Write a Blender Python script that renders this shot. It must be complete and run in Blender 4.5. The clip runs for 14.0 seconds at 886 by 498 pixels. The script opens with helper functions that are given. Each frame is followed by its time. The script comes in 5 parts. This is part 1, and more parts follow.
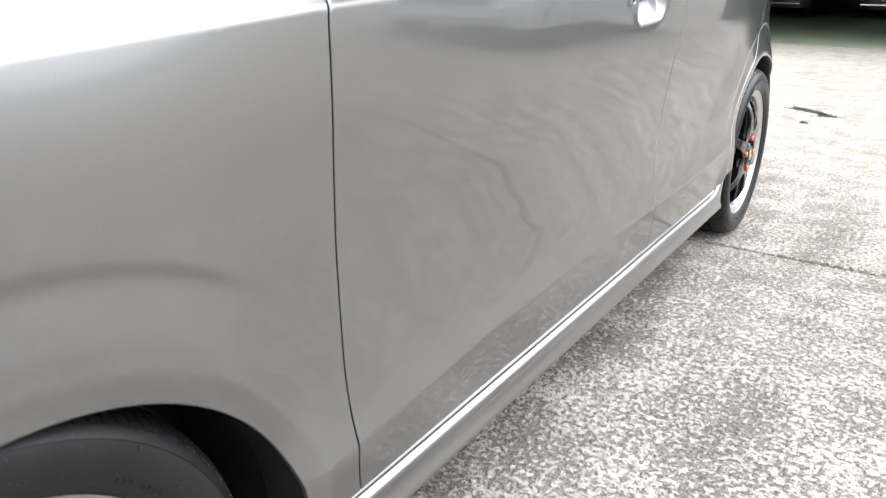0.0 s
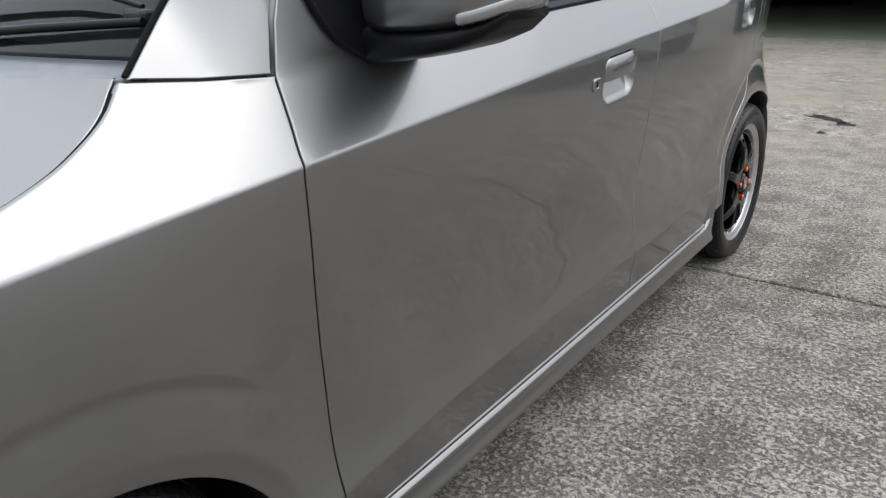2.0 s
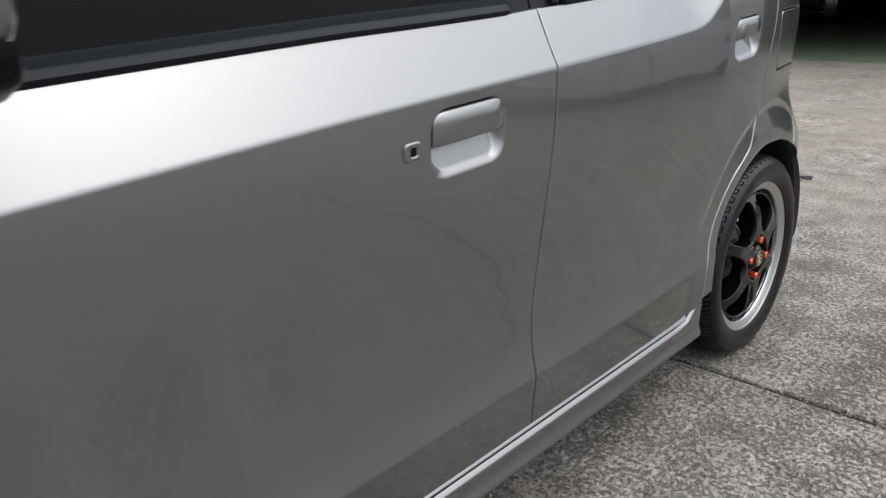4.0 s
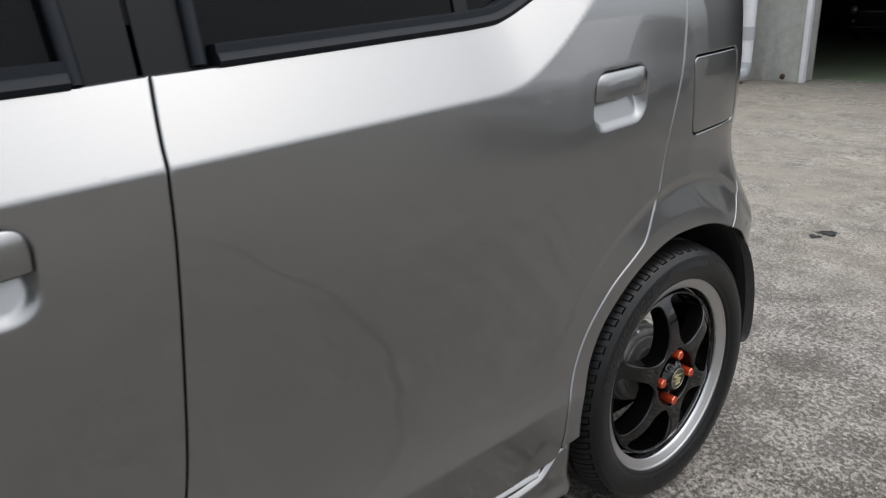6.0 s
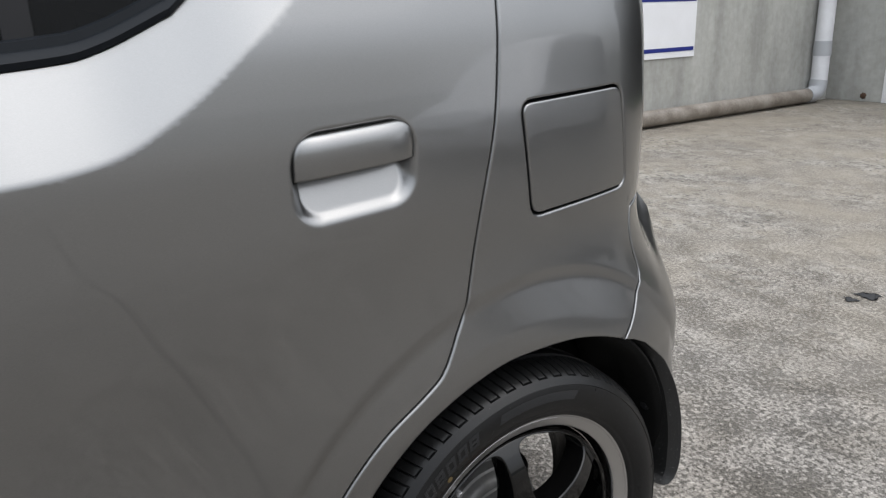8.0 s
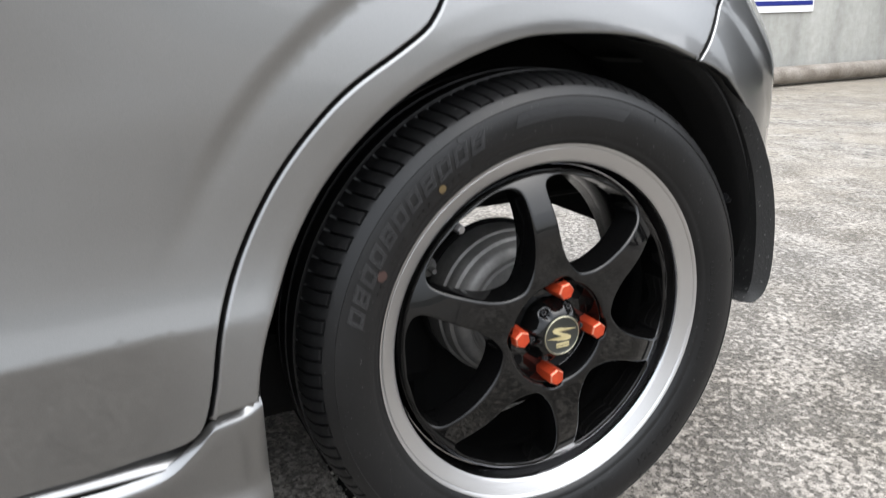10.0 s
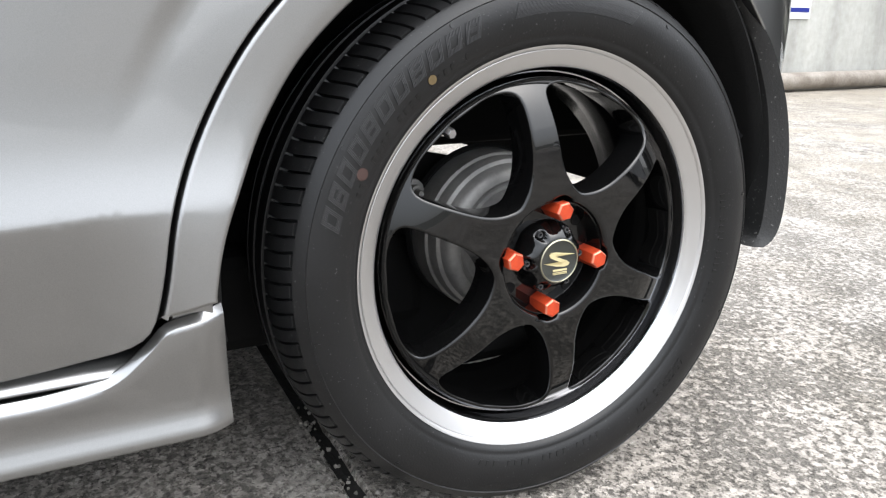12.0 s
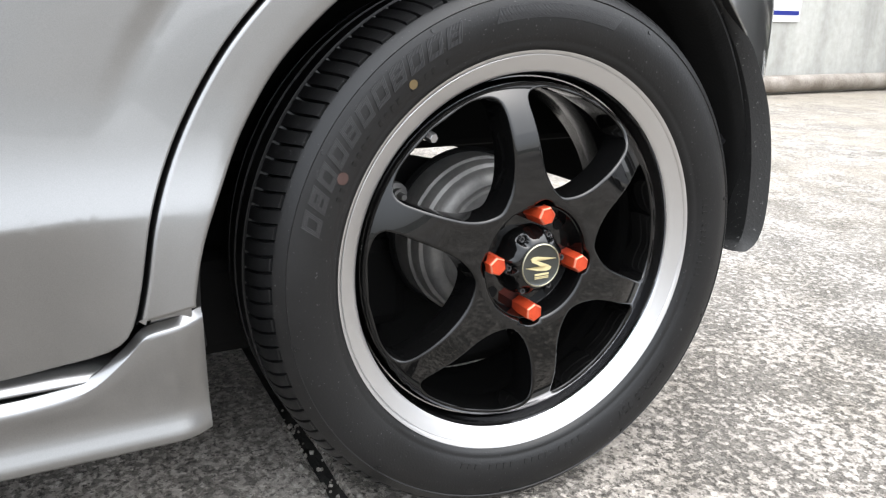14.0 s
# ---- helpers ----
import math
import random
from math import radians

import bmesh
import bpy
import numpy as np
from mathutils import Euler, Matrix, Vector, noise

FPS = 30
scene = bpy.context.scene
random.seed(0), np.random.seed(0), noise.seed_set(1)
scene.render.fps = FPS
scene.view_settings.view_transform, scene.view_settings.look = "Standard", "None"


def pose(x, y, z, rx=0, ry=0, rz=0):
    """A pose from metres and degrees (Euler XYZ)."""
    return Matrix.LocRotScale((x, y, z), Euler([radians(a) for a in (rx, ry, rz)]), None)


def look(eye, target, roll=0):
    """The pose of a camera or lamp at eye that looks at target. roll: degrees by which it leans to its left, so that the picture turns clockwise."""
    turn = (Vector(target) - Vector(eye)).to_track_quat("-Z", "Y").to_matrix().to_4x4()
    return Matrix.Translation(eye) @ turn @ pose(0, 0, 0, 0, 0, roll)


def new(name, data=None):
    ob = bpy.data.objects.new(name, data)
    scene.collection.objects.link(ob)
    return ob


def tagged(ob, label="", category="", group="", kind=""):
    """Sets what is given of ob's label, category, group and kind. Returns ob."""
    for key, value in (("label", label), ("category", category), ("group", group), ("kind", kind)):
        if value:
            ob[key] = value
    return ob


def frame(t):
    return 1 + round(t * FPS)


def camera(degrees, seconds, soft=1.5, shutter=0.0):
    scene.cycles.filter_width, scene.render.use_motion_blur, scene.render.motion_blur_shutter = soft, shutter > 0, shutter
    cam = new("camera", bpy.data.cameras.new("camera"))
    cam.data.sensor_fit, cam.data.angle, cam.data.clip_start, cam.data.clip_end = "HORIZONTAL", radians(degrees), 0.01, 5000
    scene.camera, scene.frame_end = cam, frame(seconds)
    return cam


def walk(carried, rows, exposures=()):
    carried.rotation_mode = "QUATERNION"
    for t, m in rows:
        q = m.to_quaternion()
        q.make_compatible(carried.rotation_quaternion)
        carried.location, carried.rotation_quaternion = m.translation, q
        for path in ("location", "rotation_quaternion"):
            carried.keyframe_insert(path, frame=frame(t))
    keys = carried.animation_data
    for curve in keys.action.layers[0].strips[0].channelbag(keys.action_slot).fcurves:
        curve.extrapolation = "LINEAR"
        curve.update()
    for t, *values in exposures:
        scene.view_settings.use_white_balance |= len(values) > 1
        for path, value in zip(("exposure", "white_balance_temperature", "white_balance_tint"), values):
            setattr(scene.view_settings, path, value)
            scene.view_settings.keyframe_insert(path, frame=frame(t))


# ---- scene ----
cam = camera(62.0, 14.0, soft=1.25, shutter=0.3)
PATH = [
    (0, (0.472, -0.138, 0.838), (-0.567, 1.42, 0.135), 0.4),
    (0.5, (0.512, -0.201, 0.962), (-0.527, 1.373, 0.298), -0.6),
    (1, (0.575, -0.223, 0.999), (-0.497, 1.303, 0.278), -0.8),
    (1.5, (0.604, -0.203, 1.014), (-0.51, 1.294, 0.293), -1.8),
    (2, (0.625, -0.185, 1.026), (-0.496, 1.305, 0.303), -1.5),
    (2.5, (0.658, -0.099, 1.006), (-0.531, 1.354, 0.314), -2.6),
    (2.7, (0.665, -0.036, 1.0), (-0.549, 1.411, 0.344), -2.6),
    (4.8, (0.701, 0.855, 0.994), (-0.689, 2.126, 0.321), -2.6),
    (5, (0.708, 0.926, 0.996), (-0.699, 2.182, 0.33), -2.9),
    (5.5, (0.701, 1.096, 0.999), (-0.721, 2.347, 0.355), -2.2),
    (6, (0.712, 1.234, 1.024), (-0.746, 2.445, 0.386), -1.7),
    (6.5, (0.713, 1.444, 1.034), (-0.818, 2.558, 0.391), -2.1),
    (7, (0.689, 1.617, 1.039), (-0.884, 2.67, 0.394), -2.8),
    (7.2, (0.678, 1.686, 1.035), (-0.895, 2.745, 0.398), -2.4),
    (9.3, (0.608, 2.006, 0.871), (-1.07, 2.935, 0.307), -1.0),
    (9.5, (0.598, 2.017, 0.792), (-1.1, 2.888, 0.193), -1.2),
    (10, (0.591, 2.026, 0.607), (-1.132, 2.851, 0.015), -1.7),
    (10.5, (0.574, 2.029, 0.522), (-1.15, 2.909, 0.017), -0.9),
    (11, (0.554, 2.043, 0.507), (-1.183, 2.9, 0.01), -0.5),
    (11.5, (0.557, 2.044, 0.498), (-1.179, 2.897, -0.01), -0.2),
    (12, (0.554, 2.045, 0.495), (-1.163, 2.898, -0.074), 0.1),
    (12.5, (0.556, 2.046, 0.496), (-1.162, 2.897, -0.073), 0.3),
    (13, (0.556, 2.048, 0.497), (-1.161, 2.9, -0.073), 0.2),
    (13.5, (0.556, 2.053, 0.497), (-1.157, 2.913, -0.074), 0.3),
    (14, (0.558, 2.054, 0.499), (-1.15, 2.927, -0.07), 0.5),
]
EXPOSURES = [(0.0, 1.0), (0.3, 0.8), (0.6, 0.55), (1.0, 0.15), (1.5, -0.26), (2.5, -0.43), (5.0, -0.48), (7.0, -0.62), (9.5, 0.12), (10.5, 0.55), (14.0, 0.88)]
walk(cam, [(t, look(eye, target, roll)) for t, eye, target, roll in PATH], EXPOSURES)

# ---- light: an overcast noon ----
world = bpy.data.worlds.new("overcast_sky")
scene.world = world
world.use_nodes = True
wn, wl = world.node_tree.nodes, world.node_tree.links
sky = wn.new("ShaderNodeTexSky")
sky.sky_type = "NISHITA"
sky.sun_disc = False
sky.sun_elevation, sky.sun_rotation = radians(60), radians(56)
sky.dust_density, sky.ozone_density = 4.0, 1.0
soft_sky = wn.new("ShaderNodeHueSaturation")
soft_sky.inputs["Saturation"].default_value = 0.42
wl.new(sky.outputs[0], soft_sky.inputs["Color"])
cloud = wn.new("ShaderNodeMix")
cloud.data_type = "RGBA"
cloud.inputs["Factor"].default_value = 0.72
wl.new(soft_sky.outputs[0], cloud.inputs[6])
# a closed cloud cover, several times brighter overhead than at the horizon
up = wn.new("ShaderNodeTexCoord")
split = wn.new("ShaderNodeSeparateXYZ")
wl.new(up.outputs["Generated"], split.inputs[0])
height = wn.new("ShaderNodeMapRange")
height.inputs["To Min"].default_value, height.inputs["To Max"].default_value = 0.34, 1.80
wl.new(split.outputs["Z"], height.inputs["Value"])
cover = wn.new("ShaderNodeVectorMath")
cover.operation = "SCALE"
cover.inputs[0].default_value = (5.0, 5.3, 5.7)
wl.new(height.outputs[0], cover.inputs["Scale"])
wl.new(cover.outputs[0], cloud.inputs[7])
wl.new(cloud.outputs[2], wn["Background"].inputs["Color"])
wn["Background"].inputs["Strength"].default_value = 0.40
sun = new("sun", bpy.data.lights.new("sun", "SUN"))
sun.data.energy, sun.data.angle, sun.data.color = 0.6, radians(85), (1.0, 0.97, 0.93)
sun.matrix_world = look((4, 3.3, 9), (0, 0.6, 0))


# ---- materials ----
def material(name, colour, rough=0.5, metal=0.0, coat=0.0, coat_rough=0.03, spec=0.5):
    m = bpy.data.materials.new(name)
    m.use_nodes = True
    b = m.node_tree.nodes["Principled BSDF"]
    b.inputs["Base Color"].default_value = (*colour, 1)
    b.inputs["Roughness"].default_value = rough
    b.inputs["Metallic"].default_value = metal
    b.inputs["Coat Weight"].default_value = coat
    b.inputs["Coat Roughness"].default_value = coat_rough
    b.inputs["Specular IOR Level"].default_value = spec
    return m


def node(m, kind, **sets):
    n = m.node_tree.nodes.new("ShaderNode" + kind)
    for key, value in sets.items():
        n.inputs[key.replace("_", " ")].default_value = value
    return n


def link(m, a, b):
    m.node_tree.links.new(a, b)


def coords(m, scale=(1, 1, 1)):
    t, mp = node(m, "TexCoord"), node(m, "Mapping")
    mp.inputs["Scale"].default_value = scale
    link(m, t.outputs["Object"], mp.inputs["Vector"])
    return mp.outputs[0]


def noise_of(m, vec, scale, detail=4.0, rough=0.6):
    n = node(m, "TexNoise", Scale=scale, Detail=detail, Roughness=rough)
    link(m, vec, n.inputs["Vector"])
    return n.outputs["Fac"]


def ramp(m, fac, stops):
    r = node(m, "ValToRGB")
    els = r.color_ramp.elements
    while len(els) < len(stops):
        els.new(0.5)
    for e, (p, c) in zip(els, stops):
        e.position, e.color = p, (*c, 1) if len(c) == 3 else c
    link(m, fac, r.inputs["Fac"])
    return r.outputs["Color"]


def blend(m, fac, a, b, mode="MIX"):
    x = node(m, "Mix")
    x.data_type, x.blend_type = "RGBA", mode
    for value, sock in ((fac, x.inputs["Factor"]), (a, x.inputs["A"]), (b, x.inputs["B"])):
        sock = [i for i in x.inputs if i.name == sock.name and i.type == ("VALUE" if sock.name == "Factor" else "RGBA")][0]
        if isinstance(value, (int, float)):
            sock.default_value = value
        elif isinstance(value, tuple):
            sock.default_value = (*value, 1)
        else:
            link(m, value, sock)
    return [o for o in x.outputs if o.type == "RGBA"][0]


def bsdf(m):
    return m.node_tree.nodes["Principled BSDF"]


def bump(m, height, strength, distance):
    b = node(m, "Bump", Strength=strength, Distance=distance)
    link(m, height, b.inputs["Height"])
    link(m, b.outputs[0], bsdf(m).inputs["Normal"])


def worn(m, colour, dark, scale=6.0, rough=(0.4, 0.6), relief=0.0, fine=90.0):
    """Two scales of tone, and roughness to go with them."""
    v = coords(m)
    n1, n2 = noise_of(m, v, scale), noise_of(m, v, fine, 2.0)
    c = blend(m, ramp(m, n1, [(0.35, (0, 0, 0)), (0.7, (1, 1, 1))]), dark, colour)
    c = blend(m, 0.25, c, ramp(m, n2, [(0.3, dark), (0.7, colour)]))
    link(m, c, bsdf(m).inputs["Base Color"])
    r = node(m, "MapRange")
    r.inputs["To Min"].default_value, r.inputs["To Max"].default_value = rough
    link(m, n1, r.inputs["Value"])
    link(m, r.outputs[0], bsdf(m).inputs["Roughness"])
    if relief:
        bump(m, n2, 0.5, relief)
    return m


def specks(m, scale, lo, colour):
    """Sparse pale grains of dust and dried drops."""
    b = bsdf(m).inputs["Base Color"]
    under = b.links[0].from_socket
    n = ramp(m, noise_of(m, coords(m), scale, 2.0, 0.5), [(lo, (0, 0, 0)), (lo + 0.05, (1, 1, 1))])
    link(m, blend(m, n, under, colour), b)


PAINT = material("silver_metallic_paint", (0.33, 0.33, 0.33), 0.31, 0.95, 1.0, 0.02)
bsdf(PAINT).inputs["Coat IOR"].default_value = 1.5
bsdf(PAINT).inputs["Specular Tint"].default_value = (0.7, 0.7, 0.7, 1)
fl = noise_of(PAINT, coords(PAINT), 1400.0, 1.0)
link(PAINT, ramp(PAINT, fl, [(0.3, (0.227, 0.227, 0.2265)), (0.7, (0.253, 0.253, 0.252))]), bsdf(PAINT).inputs["Base Color"])
film = noise_of(PAINT, coords(PAINT), 5.0, 5.0)
film_r = node(PAINT, "MapRange")
film_r.inputs["To Min"].default_value, film_r.inputs["To Max"].default_value = 0.012, 0.045
link(PAINT, film, film_r.inputs["Value"])
link(PAINT, film_r.outputs[0], bsdf(PAINT).inputs["Coat Roughness"])

# near-black: shade inside gaps and under the body is put into this colour
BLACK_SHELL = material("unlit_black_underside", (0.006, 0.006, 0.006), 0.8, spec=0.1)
PLASTIC = worn(material("black_grained_plastic", (0.018, 0.018, 0.019), 0.5), (0.022, 0.022, 0.024), (0.012, 0.012, 0.013), 8, (0.4, 0.55), 0.0004, 700)
LINER = worn(material("dusty_black_liner", (0.015, 0.015, 0.015), 0.7), (0.012, 0.0115, 0.011), (0.004, 0.004, 0.004), 14, (0.55, 0.8), 0.001, 300)
SEAL = material("black_rubber_seal", (0.009, 0.011, 0.014), 0.42, spec=0.16)
MIRROR_BLACK = material("smooth_black_mirror_plastic", (0.006, 0.006, 0.008), 0.32, spec=0.14)
GLOSS_BLACK = material("gloss_black_enamel", (0.003, 0.003, 0.003), 0.035, 0.0, 0.0, 0.02, 0.44)
WELL = worn(material("black_arch_liner", (0.006, 0.006, 0.006), 0.8, spec=0.2), (0.007, 0.0068, 0.0065), (0.003, 0.003, 0.003), 14, (0.7, 0.9), 0.001, 300)
BARREL = material("dusty_black_enamel", (0.004, 0.004, 0.004), 0.16, spec=0.25)
RUBBER_DARK = material("dark_moulded_writing", (0.005, 0.005, 0.005), 0.4, spec=0.3)
PILLAR = material("satin_black_pillar_film", (0.005, 0.005, 0.006), 0.35, spec=0.18)
RUBBER = worn(material("tyre_rubber", (0.022, 0.022, 0.022), 0.6, spec=0.3), (0.0095, 0.0095, 0.0098), (0.0055, 0.0055, 0.0057), 12, (0.30, 0.44), 0.0003, 500)
specks(RUBBER, 420.0, 0.70, (0.07, 0.07, 0.07))
specks(LINER, 300.0, 0.68, (0.10, 0.10, 0.095))
# paler than the tyre: light caught by the moulded ribs is in the colour
RUBBER_MARK = material("moulded_rubber_marks", (0.034, 0.034, 0.035), 0.42, spec=0.3)
LIP = material("machined_aluminium", (0.55, 0.545, 0.545), 0.28, 1.0)
lv = noise_of(LIP, coords(LIP, (90, 3, 3)), 6.0, 3.0)
lr = node(LIP, "MapRange")
lr.inputs["To Min"].default_value, lr.inputs["To Max"].default_value = 0.30, 0.46
link(LIP, lv, lr.inputs["Value"])
link(LIP, lr.outputs[0], bsdf(LIP).inputs["Roughness"])
STEP_METAL = material("polished_aluminium", (0.42, 0.42, 0.43), 0.14, 1.0)
NUT = worn(material("orange_red_anodised_nut", (0.5, 0.055, 0.018), 0.35, 0.35), (0.56, 0.068, 0.02), (0.40, 0.04, 0.016), 60, (0.25, 0.45))
NUT_EDGE = material("chipped_bare_metal", (0.70, 0.24, 0.15), 0.4, 0.5)
CHROME = material("bright_metal", (0.7, 0.7, 0.7), 0.18, 1.0)
CAP_METAL = material("dull_grey_metal", (0.42, 0.42, 0.43), 0.3, 1.0)
CAP_FACE = material("dark_olive_emblem_disc", (0.016, 0.018, 0.015), 0.3, 0.0, 0.6)
GOLD = material("pale_gold_print", (0.55, 0.47, 0.26), 0.4, 0.3)
DRUM = worn(material("weathered_cast_iron", (0.12, 0.12, 0.115), 0.55, 0.35), (0.24, 0.235, 0.225), (0.12, 0.115, 0.11), 18, (0.4, 0.6), 0.0005, 200)
LENS = material("clear_indicator_lens", (0.28, 0.28, 0.28), 0.08, 0.6, 0.8)
GLASS = material("tinted_side_glass", (0.005, 0.0055, 0.006), 0.02, spec=0.25)
bsdf(GLASS).inputs["Transmission Weight"].default_value = 0.35
WINDSCREEN = material("windscreen_glass", (0.25, 0.28, 0.28), 0.0)
bsdf(WINDSCREEN).inputs["Transmission Weight"].default_value = 1.0
for g in (GLASS, WINDSCREEN):
    bsdf(g).inputs["IOR"].default_value = 1.2
CABIN = worn(material("charcoal_cabin_trim", (0.02, 0.02, 0.02), 0.8), (0.010, 0.010, 0.0105), (0.006, 0.006, 0.006), 10, (0.7, 0.9))
# the sky's sheen on the cowl is painted in as a brighter blue-grey
COWL = worn(material("faded_grey_cowl", (0.06, 0.065, 0.075), 0.35), (0.20, 0.215, 0.24), (0.13, 0.14, 0.16), 12, (0.25, 0.4))


def concrete(name, light, mid, dark, grain=105.0, relief=0.003):
    """Worn concrete: ragged pale patches of old paste on a grey matrix, dark flecks and pits, wide damp patches."""
    m = material(name, mid, 0.85, spec=0.25)
    v = coords(m)
    fine = noise_of(m, v, grain, 7.0, 0.70)
    field = node(m, "MapRange")
    field.inputs["From Min"].default_value, field.inputs["From Max"].default_value = 0.3, 0.7
    field.inputs["To Min"].default_value, field.inputs["To Max"].default_value = -0.075, 0.075
    link(m, noise_of(m, v, 6.0, 7.0, 0.66), field.inputs["Value"])
    add = node(m, "Math")
    link(m, fine, add.inputs[0])
    link(m, field.outputs[0], add.inputs[1])
    matrix = tuple(0.35 * a + 0.65 * b for a, b in zip(dark, mid))
    tone = ramp(m, add.outputs[0], [(0.34, matrix), (0.46, mid), (0.54, tuple(0.4 * a + 0.6 * b for a, b in zip(mid, light))), (0.68, light)])
    stones = node(m, "TexVoronoi", Scale=grain * 2.7)
    warp, ws, wv = node(m, "TexNoise", Scale=140.0, Detail=3.0), node(m, "VectorMath"), node(m, "VectorMath")
    link(m, v, warp.inputs["Vector"])
    ws.operation, wv.operation = "SCALE", "ADD"
    ws.inputs["Scale"].default_value = 0.012
    link(m, warp.outputs["Color"], ws.inputs[0])
    link(m, v, wv.inputs[0])
    link(m, ws.outputs[0], wv.inputs[1])
    link(m, wv.outputs[0], stones.inputs["Vector"])
    grey = node(m, "SeparateColor")
    link(m, stones.outputs["Color"], grey.inputs[0])
    grains = ramp(m, grey.outputs[0], [(0.0, (0.60, 0.60, 0.60)), (0.5, (0.98, 0.98, 0.98)), (0.85, (1.12, 1.12, 1.12)), (1.0, (1.45, 1.45, 1.45))])
    c = blend(m, 1.0, tone, grains, "MULTIPLY")
    flecks = noise_of(m, v, grain * 1.9, 4.0, 0.62)
    c = blend(m, ramp(m, flecks, [(0.555, (0, 0, 0)), (0.63, (0.85, 0.85, 0.85))]), c, dark)
    # a thin dark rim where the paste has broken away
    rims = ramp(m, add.outputs[0], [(0.440, (0, 0, 0)), (0.470, (0.55, 0.55, 0.55)), (0.492, (0, 0, 0))])
    c = blend(m, rims, c, dark)
    mott = ramp(m, add.outputs[0], [(0.40, (0, 0, 0)), (0.50, (0.8, 0.8, 0.8)), (0.65, (1, 1, 1))])
    smooth_spots = ramp(m, noise_of(m, v, 1.7, 4.0), [(0.52, (0, 0, 0)), (0.72, (0.4, 0.4, 0.4))])
    c = blend(m, smooth_spots, c, tuple(0.5 * (a + b) for a, b in zip(light, mid)))
    patches = ramp(m, noise_of(m, v, 0.8, 5.0), [(0.3, (0.82, 0.81, 0.80)), (0.65, (1, 1, 1))])
    c = blend(m, 1.0, c, patches, "MULTIPLY")
    blots = ramp(m, noise_of(m, v, 5.5, 7.0, 0.68), [(0.36, (0.76, 0.75, 0.73)), (0.52, (1, 1, 1)), (0.66, (1.06, 1.06, 1.06))])
    c = blend(m, 1.0, c, blots, "MULTIPLY")
    tint = ramp(m, noise_of(m, v, 0.31, 3.0), [(0.32, (1, 1, 1)), (0.58, (1.0, 0.945, 0.87))])
    c = blend(m, 1.0, c, tint, "MULTIPLY")
    # brown dust, trodden smooth, lies over the far side of the yard towards the wall
    split, far, side, ragged, much = node(m, "SeparateXYZ"), node(m, "MapRange"), node(m, "MapRange"), node(m, "Math"), node(m, "Math")
    link(m, v, split.inputs[0])
    for mr, axis, a, b in ((far, 1, 2.6, 5.2), (side, 0, 1.6, -0.6)):
        mr.inputs["From Min"].default_value, mr.inputs["From Max"].default_value = a, b
        link(m, split.outputs[axis], mr.inputs["Value"])
    ragged.operation, much.operation = "MULTIPLY", "MULTIPLY"
    link(m, far.outputs[0], ragged.inputs[0])
    link(m, side.outputs[0], ragged.inputs[1])
    link(m, ragged.outputs[0], much.inputs[0])
    link(m, ramp(m, noise_of(m, v, 1.6, 6.0, 0.65), [(0.34, (0.15, 0.15, 0.15)), (0.62, (0.8, 0.8, 0.8))]), much.inputs[1])
    c = blend(m, much.outputs[0], c, (0.29, 0.255, 0.205))
    # pits broken out of the old skin, in ragged fields, with pale worn paste round them
    field, hole, paste = node(m, "Math"), node(m, "Math"), node(m, "Math")
    field.operation = hole.operation = paste.operation = "MULTIPLY"
    link(m, far.outputs[0], field.inputs[0])
    link(m, ramp(m, noise_of(m, v, 1.3, 7.0, 0.7), [(0.45, (0, 0, 0)), (0.58, (1, 1, 1))]), field.inputs[1])
    link(m, field.outputs[0], paste.inputs[0])
    link(m, ramp(m, noise_of(m, v, 11.0, 5.0, 0.7), [(0.46, (0, 0, 0)), (0.62, (0.55, 0.55, 0.55))]), paste.inputs[1])
    c = blend(m, paste.outputs[0], c, (0.41, 0.385, 0.345))
    link(m, field.outputs[0], hole.inputs[0])
    link(m, ramp(m, noise_of(m, v, 30.0, 3.0, 0.6), [(0.555, (0, 0, 0)), (0.62, (0.85, 0.85, 0.85))]), hole.inputs[1])
    c = blend(m, hole.outputs[0], c, (0.085, 0.08, 0.074))
    link(m, c, bsdf(m).inputs["Base Color"])
    lumps = node(m, "Math")
    lumps.operation = "SUBTRACT"
    link(m, mott, lumps.inputs[0])
    link(m, flecks, lumps.inputs[1])
    bump(m, lumps.outputs[0], 0.9, relief)
    return m


GROUND = concrete("worn_aggregate_concrete", (0.41, 0.39, 0.368), (0.213, 0.203, 0.191), (0.042, 0.0398, 0.0374), 74.0)
JOINT = worn(material("dirt_in_the_joint", (0.035, 0.033, 0.03), 0.9), (0.030, 0.0275, 0.024), (0.010, 0.0095, 0.009), 60, (0.8, 1.0), 0.002, 240)
STAIN = worn(material("oil_stain", (0.03, 0.03, 0.03), 0.6, spec=0.2), (0.03, 0.03, 0.03), (0.015, 0.015, 0.016), 20, (0.35, 0.6))
GREEN_FLOOR = worn(material("green_painted_floor", (0.10, 0.13, 0.09), 0.5), (0.21, 0.25, 0.16), (0.15, 0.18, 0.12), 1.5, (0.4, 0.6), 0.0005, 40)


